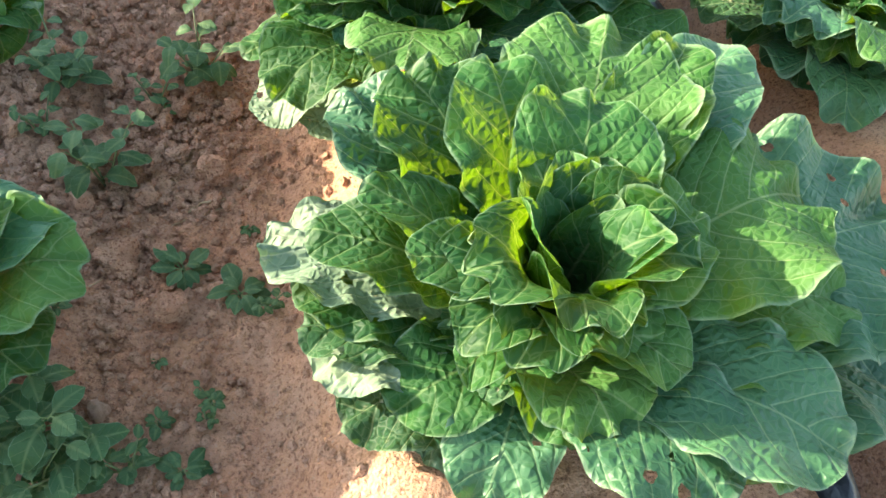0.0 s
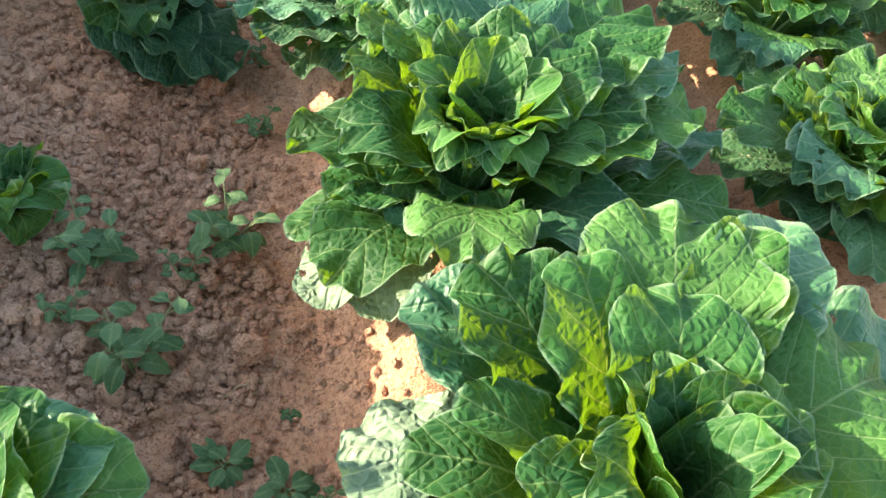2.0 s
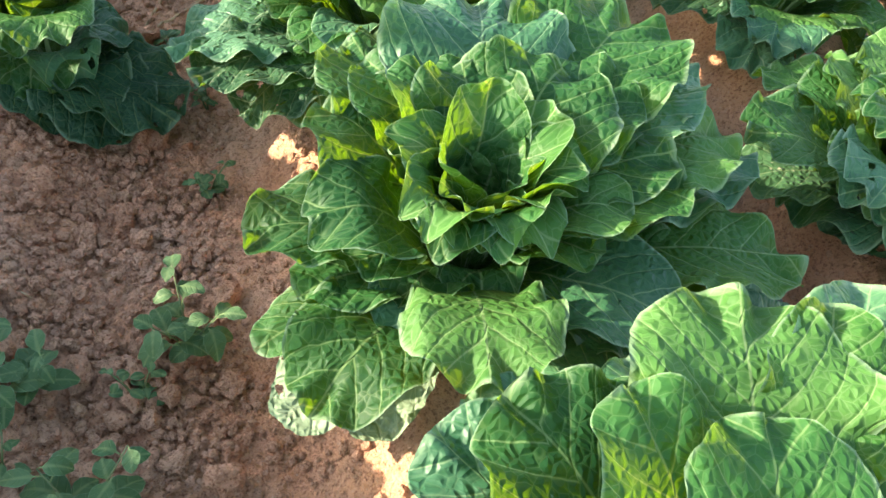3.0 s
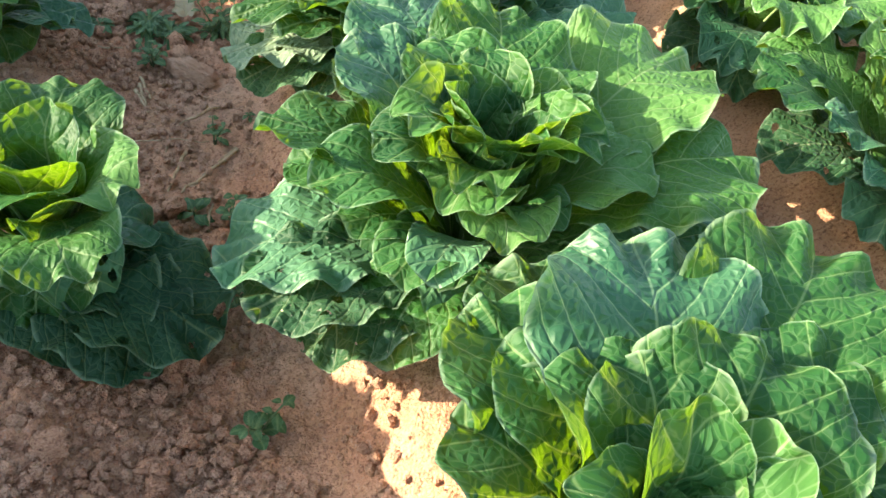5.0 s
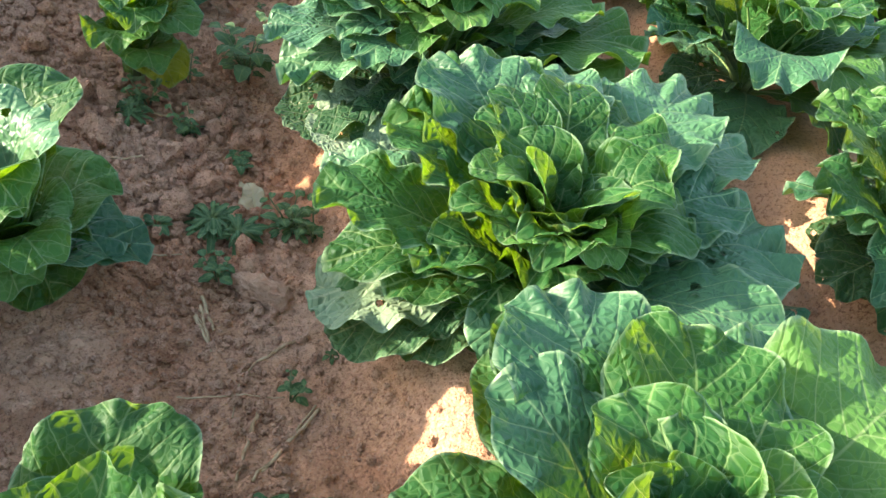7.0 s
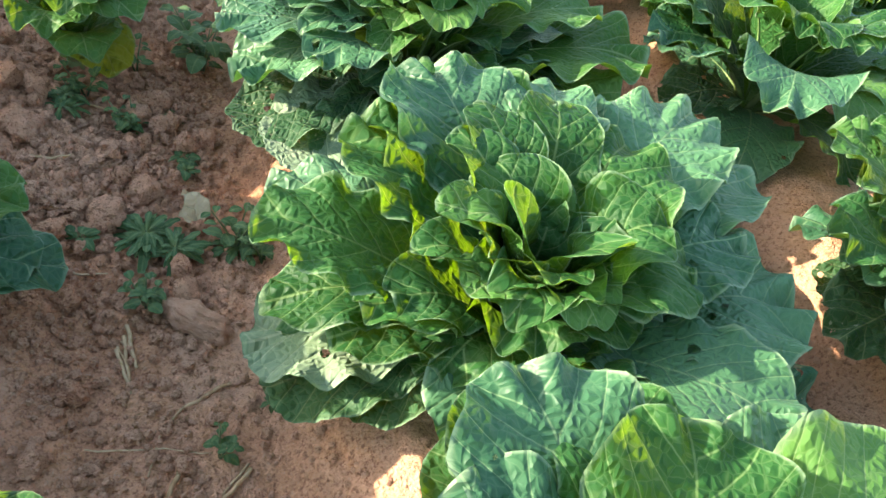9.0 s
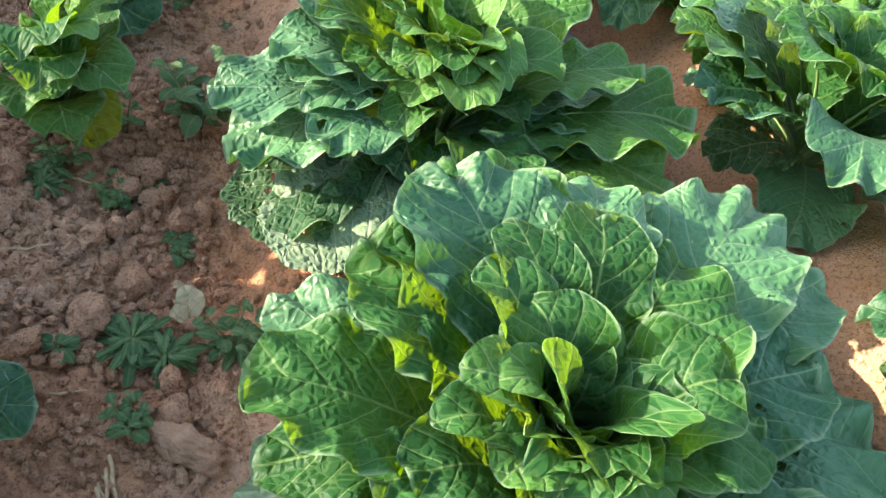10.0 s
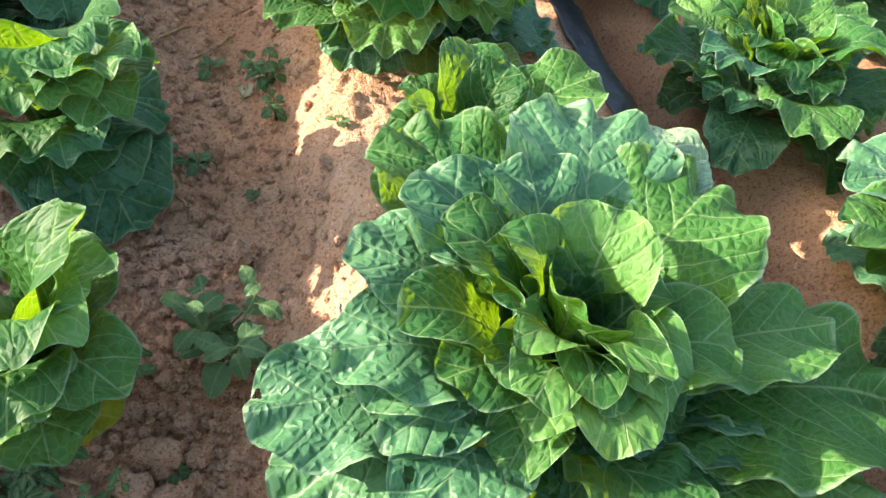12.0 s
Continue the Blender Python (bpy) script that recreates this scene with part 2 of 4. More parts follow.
def leaf(parent, rng, az, R, H, W, lift, mat, cup=0.25, ruffle=1.0, z0=0.03, ns=38, nt=30, stalk=0.16, blister=1.0,
         sway=None, twist=None, name="leaf", label="", base=0.02, lobe=1.0, curl=None, floor=0.012, oval=False, belly=0.05):
    """One leaf from the plant's heart to a tip R out and H up, W wide. lift is the height to which the rib pulls on the way."""
    curl = abs(rng.normal(0.10, 0.07)) if curl is None else curl
    s = 1 - (1 - np.linspace(0, 1, ns)) ** 1.25
    t = np.linspace(-1, 1, nt)
    t = np.sign(t) * (1 - (1 - np.abs(t)) ** 1.2)
    p0 = np.array([base, z0])
    p1 = np.array([0.45 * R + belly * max(0.0, 1 - R / 0.28), lift])
    p2 = np.array([R, H])
    S = s[:, None]
    mid = (1 - S) ** 2 * p0 + 2 * S * (1 - S) * p1 + S ** 2 * p2
    tan = 2 * (1 - S) * (p1 - p0) + 2 * S * (p2 - p1)
    tan /= np.linalg.norm(tan, axis=1)[:, None] + 1e-9
    nor = np.stack([-tan[:, 1], tan[:, 0]], 1)
    step = np.r_[0, np.cumsum(np.linalg.norm(np.diff(mid, axis=0), axis=1))]
    L = step[-1]
    half = np.where(s < 0.56, stalk + (1 - stalk) * smooth(s, 0.02, 0.56), np.sqrt(np.clip(1 - (np.abs(s - 0.56) / 0.44) ** 2.5, 0, 1)))
    if oval:
        half = np.where(s < 0.2, 0.07, 0.07 + 0.93 * np.sin(math.pi * np.clip((s - 0.2) / 0.8, 0, 1)) ** 0.75 * (s < 1))
    u = step[:, None] * np.ones(nt)[None]
    v = half[:, None] * t[None] * W / 2
    ss, tt = np.meshgrid(s, t, indexing="ij")
    th = np.arctan2(v, u - 0.55 * L)
    per = np.maximum(np.abs(tt) ** 3, smooth(ss, 0.55, 1.0) ** 3) * smooth(ss, 0.12, 0.4)
    k, ph = int(np.clip(W * 78, 6, 15)) + rng.integers(0, 3), rng.uniform(0, 6.28)
    lob = lobe * ((0.085 - 0.2 * min(W, 0.2)) * (np.abs(np.sin(0.5 * k * th + ph + 0.6 * np.sin(2 * th + ph))) ** 0.6 - 0.7) + 0.022 * wavy(rng, np.cos(th) * 2, np.sin(th) * 2, 2.0) + 0.014 * np.sin(2.7 * k * th + 2 * ph))
    sc = 1 + lob * per
    u2, v2 = 0.55 * L + (u - 0.55 * L) * np.where(u > 0.55 * L, sc, 1.0), v * sc
    # height over the leaf's plane
    wn_ = v / (W / 2 + 1e-6)
    h = cup * W * 0.5 * wn_ ** 2
    h = h - curl * W * np.maximum(smooth(np.abs(wn_), 0.62, 1.05), smooth(ss, 0.78, 1.0)) ** 1.3 * (0.75 + 0.5 * wavy(rng, np.cos(th), np.sin(th), 2.0))
    h = h + ruffle * per * W * (0.055 * np.sin(k * th + 2 * ph + 0.9 * np.sin(3 * th)) + 0.026 * wavy(rng, u / W, v / W, 9.0))
    h = h + ruffle * W * 0.012 * wavy(rng, u / W, v / W, 4.5)
    q = (u - 0.85 * np.abs(v)) / 0.036 + 0.45 * (v > 0)
    h = h + blister * 0.0018 * (np.sin(math.pi * q) ** 2 - 0.5) * smooth(np.abs(wn_), 0.05, 0.35) * smooth(ss, 0.2, 0.5)
    h = h + blister * 0.0010 * wavy(rng, u, v, 190.0, 7) * smooth(ss, 0.2, 0.5)
    sway = rng.normal(0, 0.10) if sway is None else sway
    twist = rng.normal(0, 0.16) if twist is None else twist
    tw = twist * ss ** 1.5
    fwd = (u2 - u)
    lateral = v2 * np.cos(tw) - h * np.sin(tw) + sway * L * ss ** 2
    up = v2 * np.sin(tw) + h * np.cos(tw)
    rad = mid[:, None, 0] + tan[:, None, 0] * fwd + nor[:, None, 0] * up
    z = mid[:, None, 1] + tan[:, None, 1] * fwd + nor[:, None, 1] * up
    z = np.maximum(z, floor + 0.004 * rng.random())
    a = radians(az)
    co, si = math.cos(a), math.sin(a)
    X, Y = rad * co - lateral * si, rad * si + lateral * co
    verts = np.stack([X, Y, z], -1).reshape(-1, 3)
    idx = np.arange(ns * nt).reshape(ns, nt)
    faces = np.stack([idx[:-1, :-1], idx[1:, :-1], idx[1:, 1:], idx[:-1, 1:]], -1).reshape(-1, 4).tolist()
    ob = link_mesh(name, verts, faces, mat, parent, label, {"metric": np.stack([u, v], -1).reshape(-1, 2), "span": np.stack([ss, tt], -1).reshape(-1, 2), "vein": np.stack([(u - 0.85 * np.abs(v)) / (0.22 * L) + 0.45 * (v > 0), v], -1).reshape(-1, 2)})
    return ob


def blade(parent, rng, az, R, H, W, mat, frill=1.0, ns=46, nt=38, wrap=None, recurve=None, rib=True, name="leaf"):
    """A cabbage leaf from the stump to a tip R out and H up: a stalk that opens into a broad rounded blade, wrapped about the heart
    where it stands near it, with a scalloped wavy rim that rolls outwards and puckers between the side veins."""
    inner = float(np.clip(1 - R / 0.20, 0, 1))
    low = float(np.clip((0.19 - H) / 0.12, 0, 1))
    near = math.cos(radians(az + 95)) > 0.6
    s = 1 - (1 - np.linspace(0, 1, ns)) ** 1.75
    t = np.linspace(-1, 1, nt)
    t = np.sign(t) * (1 - (1 - np.abs(t)) ** 1.2)
    p0 = np.array([0.012, 0.03])
    core = float(np.clip(1 - R / 0.10, 0, 1))
    p1 = np.array([R * (0.34 + 0.5 * core) + 0.03 * core, H * (0.85 - 0.30 * core) + 0.07 * low])
    p2 = np.array([R, H])
    S = s[:, None]
    mid = (1 - S) ** 2 * p0 + 2 * S * (1 - S) * p1 + S ** 2 * p2
    tan = 2 * (1 - S) * (p1 - p0) + 2 * S * (p2 - p1)
    tan /= np.linalg.norm(tan, axis=1)[:, None] + 1e-9
    nor = np.stack([-tan[:, 1], tan[:, 0]], 1)
    step = np.r_[0, np.cumsum(np.linalg.norm(np.diff(mid, axis=0), axis=1))]
    L = step[-1]
    top = float(np.clip(1 - 0.50 * W / L, 0.52, 0.74))      # where the blade is widest
    foot = 0.14 if inner < 0.5 else 0.34
    half = np.where(s < top, foot + (1 - foot) * smooth(s, 0.10, top), np.sqrt(np.clip(1 - (np.abs(s - top) / (1 - top)) ** 2.05, 0, 1)))
    u = step[:, None] * np.ones(nt)[None]
    v = half[:, None] * t[None] * W / 2
    ss, tt = np.meshgrid(s, t, indexing="ij")
    wn_ = v / (W / 2)
    th = np.arctan2(v, u - top * L)
    per = np.maximum(np.abs(tt) ** 3, smooth(ss, top, 1.0) ** 2.5) * smooth(ss, 0.2, 0.5)
    ph, k = rng.uniform(0, 6.28), int(np.clip(W * 48, 4, 9)) + int(rng.integers(0, 2))
    ragged = 2.0 if mat in (CHEWED, BLEACHED_LIT, TORN_SHADED) else 1.0
    lob = (0.058 * frill * (np.abs(np.sin(0.5 * k * th + ph + 0.8 * np.sin(2 * th + ph))) ** 0.6 - 0.75) + 0.030 * wavy(rng, np.cos(th) * 2, np.sin(th) * 2, 1.6)
           + 0.005 * ragged * frill * np.sin(3.1 * k * th + 2 * ph) + 0.010 * ragged * frill * wavy(rng, np.cos(th) * 2, np.sin(th) * 2, 16.0))
    sc = 1 + lob * per
    fwd = (u - top * L) * np.where(u > top * L, sc - 1, 0.0)
    v2 = v * sc
    # across the leaf: an arc that wraps towards the heart
    ang = (0.34 + 0.85 * inner + abs(rng.normal(0, 0.10))) if wrap is None else wrap
    rc = W / 2 / ang
    lateral, h = rc * np.sin(v2 / rc), rc * (1 - np.cos(v2 / rc))
    # rim rolled outwards, more on one side than on the other, and the tip bent back
    recurve = (0.03 + 0.06 * near + 0.13 * inner + abs(rng.normal(0, 0.04))) if recurve is None else recurve
    sides = np.where(v > 0, abs(rng.normal(0.03, 0.05)), abs(rng.normal(0.03, 0.05)))
    h = h - W * sides * smooth(np.abs(wn_), 0.62, 1.05) ** 1.4
    h = h - L * recurve * smooth(ss, 0.66, 1.02) ** 1.7
    # waves of the rim, slack of the blade, puckers between the veins
    amp = frill * (1.0 - 0.25 * inner)
    h = h + amp * per * W * (0.078 * np.sin(k * th + 2 * ph + 0.9 * np.sin(3 * th)) + 0.034 * wavy(rng, u / W, v / W, 11.0))
    h = h + W * 0.022 * wavy(rng, u / W, v / W, 3.4) * smooth(ss, 0.15, 0.5)
    gap = 0.040 if W > 0.12 else 0.028
    q = (u - 0.75 * np.abs(v) - 1.1 * v * v / W + 0.004 * wavy(rng, u, v, 26.0)) / gap + 0.45 * (v > 0)
    open_ = smooth(np.abs(wn_), 0.04, 0.30) * smooth(ss, 0.25, 0.5)
    pucker = 0.6 + 0.5 * frill + 0.8 * inner
    h = h + pucker * open_ * (0.0008 * np.abs(np.cos(math.pi * q)) + 0.0011 * wavy(rng, u, v, 150.0, 7))
    tw = rng.normal(0, 0.07 + 0.12 * inner) * ss ** 1.5
    lat2 = lateral * np.cos(tw) - h * np.sin(tw) + rng.normal(0, 0.035) * L * ss ** 2
    up = lateral * np.sin(tw) + h * np.cos(tw)
    rad = mid[:, None, 0] + tan[:, None, 0] * fwd + nor[:, None, 0] * up
    z = np.maximum(mid[:, None, 1] + tan[:, None, 1] * fwd + nor[:, None, 1] * up, 0.014 + 0.006 * rng.random())
    co, si = math.cos(radians(az)), math.sin(radians(az))
    verts = np.stack([rad * co - lat2 * si, rad * si + lat2 * co, z], -1).reshape(-1, 3)
    idx = np.arange(ns * nt).reshape(ns, nt)
    faces = np.stack([idx[:-1, :-1], idx[1:, :-1], idx[1:, 1:], idx[:-1, 1:]], -1).reshape(-1, 4).tolist()
    maps = {"metric": np.stack([u, v], -1), "span": np.stack([ss, tt], -1), "vein": np.stack([q, v], -1)}
    ob = link_mesh(name, verts, faces, mat, parent, "", {key: m.reshape(-1, 2) for key, m in maps.items()})
    if rib:
        pts, rr = [], []
        c = nt // 2
        for i in range(0, int(ns * 0.8), 3):
            m = (verts[idx[i, c]] + verts[idx[i, c - 1]]) / 2
            pts.append(m - np.array([nor[i, 0] * co, nor[i, 0] * si, nor[i, 1]]) * 0.0016)
            rr.append(0.0009 + W * 0.034 * (1 - s[i]) ** 2.4)
        vs, fs = tube(pts, rr, 6)
        link_mesh("midrib", vs, fs, RIB, ob, "pale green fleshy midrib")
    return ob


def heart_leaves(ob, rng, size, frill, count):
    """Small puckered leaves folded round one another in the middle."""
    turn = rng.uniform(0, 360)
    for j in range(count):
        k = j / count
        blade(ob, rng, turn + 137.5 * j, size * (0.095 - 0.075 * k), size * (0.256 - 0.004 * k + rng.uniform(-0.02, 0.02)), size * (0.135 - 0.050 * k), GREEN if j % 3 else PALE_LIT,
              frill=1.1, ns=26, nt=24, wrap=1.25, recurve=0.12, rib=False)
    vs, fs = tube([(0, 0, -0.02), (0, 0, 0.03), (0, 0, 0.07)], [0.022 * size, 0.026 * size, 0.012 * size], 9)
    link_mesh("stem", vs, fs, RIB, ob, "short thick pale stem")


def row_cabbage(x, y, leaves, seed, label, frill=1.0, fill=8, hearts=15, front=0, heart=1.0):
    """A plant of the row: the leaves as listed (turn, reach, height, width, surface), low leaves under them and the heart."""
    rng = np.random.default_rng(seed)
    ob = thing("cabbage_plant", x, y, ground_z(x, y) - 0.01, label, "cabbage", "cabbage plants")
    for az, R, H, W, mat in leaves:
        blade(ob, rng, az, R, H, W * (1.22 + 0.25 * max(0.0, 1 - R / 0.15)), mat, frill)
    for j in range(fill):
        blade(ob, rng, 360 * (j + rng.uniform(0.2, 0.8)) / fill, rng.uniform(0.15, 0.24), rng.uniform(0.07, 0.15), rng.uniform(0.13, 0.17), (GREEN, WAXY)[j % 2], frill, ns=34, nt=28)
    for j in range(7):      # broad bluish leaves low on the side away from the path, up to the neighbours
        blade(ob, rng, -46 + 20 * j + rng.normal(0, 6), rng.uniform(0.27, 0.36), rng.uniform(0.10, 0.20), rng.uniform(0.17, 0.215), WAXY, 0.6 * frill, ns=34, nt=28)
    # leaves added at the front, to keep sun from passing through the gap there
    for j in range(front):
        blade(ob, rng, -82 + 20 * j + rng.normal(0, 5), rng.uniform(0.24, 0.28), rng.uniform(0.12, 0.17), rng.uniform(0.15, 0.18), GREEN, frill, ns=34, nt=28)
    for j in range(4):      # leaves added in the gap to the next plant, to block the low sun
        blade(ob, rng, 58 + 21 * j + rng.normal(0, 5), rng.uniform(0.26, 0.34), rng.uniform(0.20, 0.27), rng.uniform(0.18, 0.22), GREEN, frill, ns=34, nt=28)
    heart_leaves(ob, rng, heart, frill, hearts)
    return ob


def cabbage(x, y, leaves, seed, label, heart=1.0, ns=32, nt=26, skirt=8, spread=4, frill=0.85, group="cabbage plants"):
    """A plant beside the row: its leaves as listed (turn, reach, height, width, surface), drooping lower leaves, and the heart."""
    rng = np.random.default_rng(seed)
    ob = thing("cabbage_plant", x, y, ground_z(x, y) - 0.01, label, "cabbage", group)
    for az, R, H, W, mat in leaves:
        blade(ob, rng, az, R, H, W * 1.25, mat, frill, ns, nt)
    if heart > 0.6:
        for j in range(min(skirt, 6)):         # drooping lower leaves
            blade(ob, rng, 360 * (j + rng.uniform(0.2, 0.8)) / min(skirt, 6) - 205, heart * rng.uniform(0.20, 0.29), rng.uniform(0.03, 0.10), heart * rng.uniform(0.16, 0.21),
                  (CHEWED, WAXY, GREEN, WAXY)[j % 4], frill, ns, nt)
        for j in range(11 if spread else 0):        # the spreading rosette
            blade(ob, rng, 222.5 * j + rng.normal(0, 9), heart * rng.uniform(0.20, 0.31), heart * rng.uniform(0.14, 0.26), heart * rng.uniform(0.17, 0.22), (GREEN, WAXY, PALE_LIT, PALE_LIT)[j % 4], frill, ns, nt)
        for j in range(2 * spread):                 # leaves that stand round the heart
            blade(ob, rng, 137.5 * j + rng.normal(0, 8), heart * rng.uniform(0.09, 0.17), heart * rng.uniform(0.23, 0.30), heart * rng.uniform(0.14, 0.18),
                  GREEN if j % 3 else PALE_LIT, frill, ns, nt)
    heart_leaves(ob, rng, heart, frill, 9 if heart > 0.4 else 6)
    return ob


# ---- ground ----
def row_x(y):
    """The middle of the row that the walk passes."""
    return 0.27 - 0.075 * y


_g = np.random.default_rng(5)
_W = [(_g.uniform(0, 6.28), _g.uniform(0.6, 1.7), _g.uniform(0, 6.28)) for _ in range(24)]


def field(x, y, scale, k):
    out = 0
    for a, f, ph in _W[k:k + 8]:
        out = out + np.sin(scale * f * (x * math.cos(a) + y * math.sin(a)) + ph)
    return out / 3.2


def ground_z(x, y):
    """Beds and furrows with lumps."""
    d = np.asarray(x - row_x(y), dtype=float)
    bed = 0.125 * smooth(d, -0.27, -0.10) * (1 - smooth(d, 0.44, 0.58)) + 0.11 * smooth(d, 0.64, 0.80) + 0.05 * (1 - smooth(d, -0.66, -0.46)) - 0.11 * smooth(d, 0.49, 0.57) * (1 - smooth(d, 0.61, 0.71))
    out = bed + 0.007 * field(x, y, 9.0, 0) + 0.006 * np.abs(field(x, y, 24.0, 8)) + 0.0045 * np.abs(field(x, y, 62.0, 16)) + 0.003 * np.abs(field(x, y, 130.0, 4)) - 0.012
    return out if out.ndim else float(out)


def cloddy(x, y):
    """How thick the clods lie: most on the stretches of dug soil by the side bed."""
    d = x - row_x(y)
    along = 0.32 + 0.68 * max(math.exp(-((y - 1.10) / 0.42) ** 4), math.exp(-((y - 2.50) / 0.30) ** 4), 0.8 * math.exp(-((y - 2.95) / 0.2) ** 2))
    side = min(1.0, max(0.0, (-d - 0.26) / 0.14))
    return along * (0.10 + 0.90 * side * side * (3 - 2 * side))


def axis(lo, hi, step, rest, end, far):
    """Fine steps from lo to hi, coarser ones to end, then ever wider ones as far as the horizon."""
    core = np.r_[np.arange(lo, hi, step), np.arange(hi, end, rest)]
    side = np.cumsum(rest * 1.25 ** np.arange(1, 60))
    side = side[side < far]
    return np.r_[lo - side[::-1], core, core[-1] + side]


gx, gy = axis(-0.95, 0.06, 0.0062, 0.016, 1.6, 400.0), axis(0.1, 3.9, 0.0066, 0.02, 4.6, 400.0)
GX, GY = np.meshgrid(gx, gy, indexing="ij")
GZ = ground_z(GX, GY)
for i in range(len(gx)):            # crumbly relief where the soil was dug
    if -0.95 <= gx[i] <= 0.06:
        for j in range(len(gy)):
            if 0.1 <= gy[j] <= 3.9:
                p = Vector((gx[i], gy[j], 0.0))
                k = cloddy(gx[i], gy[j])
                GZ[i, j] += (0.35 + k) * (0.017 * (0.40 - noise.voronoi(p * 36.0)[0][0]) + 0.010 * (0.35 - noise.voronoi(p * 80.0)[0][0]) + 0.007 * noise.noise(p * 55.0) + 0.003 * noise.noise(p * 130.0))
gidx = np.arange(GX.size).reshape(GX.shape)
ground = link_mesh("ground", np.stack([GX, GY, GZ], -1).reshape(-1, 3),
                   np.stack([gidx[:-1, :-1], gidx[1:, :-1], gidx[1:, 1:], gidx[:-1, 1:]], -1).reshape(-1, 4).tolist(), SOIL)
tagged(ground, "reddish brown field soil in raised beds and furrows", "ground", kind="structure")

# ---- plants of the row ----
# each leaf: turn, reach, height, width, surface
ROW_A = [
    (114, 0.239, 0.315, 0.136, GREEN), (79, 0.181, 0.325, 0.148, GREEN), (76, 0.335, 0.315, 0.196, PALE_LIT), (60, 0.349, 0.315, 0.104, PALE_LIT),
    (53, 0.412, 0.305, 0.127, WAXY), (23, 0.334, 0.285, 0.213, PALE_LIT), (13, 0.159, 0.275, 0.124, PALE_LIT), (55, 0.074, 0.305, 0.122, GREEN),
    (-164, 0.131, 0.285, 0.085, GREEN), (-178, 0.171, 0.275, 0.075, GREEN), (172, 0.265, 0.245, 0.091, GREEN), (159, 0.231, 0.255, 0.088, GREEN),
    (137, 0.342, 0.235, 0.142, WAXY), (162, 0.332, 0.145, 0.146, BLEACHED_LIT), (172, 0.293, 0.125, 0.123, GREEN), (179, 0.277, 0.095, 0.103, CHEWED),
    (-171, 0.268, 0.075, 0.110, BLEACHED_LIT), (-156, 0.245, 0.045, 0.132, CHEWED), (-139, 0.195, 0.035, 0.147, BLEACHED_LIT), (-112, 0.129, 0.025, 0.124, BLEACHED_LIT),
    (-73, 0.157, 0.175, 0.142, PALE_LIT), (-43, 0.151, 0.225, 0.098, PALE_LIT), (2, 0.385, 0.195, 0.132, PALE_LIT), (-9, 0.323, 0.165, 0.111, PALE_LIT),
    (-19, 0.272, 0.155, 0.106, PALE_LIT), (-14, 0.386, 0.075, 0.205, PALE_LIT), (19, 0.571, 0.165, 0.293, WAXY), (2, 0.522, 0.075, 0.258, WAXY),
    (-120, 0.091, 0.265, 0.099, GREEN), (-79, 0.074, 0.265, 0.090, GREEN), (-145, 0.125, 0.255, 0.087, GREEN), (-147, 0.138, 0.205, 0.067, GREEN),
    (-120, 0.113, 0.135, 0.092, GREEN), (-39, 0.114, 0.225, 0.098, PALE_LIT), (92, 0.306, 0.255, 0.132, WAXY), (119, 0.348, 0.225, 0.130, WAXY),
    (34, 0.340, 0.265, 0.122, PALE_LIT), (-146, 0.156, 0.095, 0.101, CHEWED), (-27, 0.262, 0.045, 0.161, WAXY),
]
row_cabbage(0.29, 0.47, ROW_A, 65, "large loose cabbage plant with blistered bright green leaves", frill=0.9, heart=1.16)
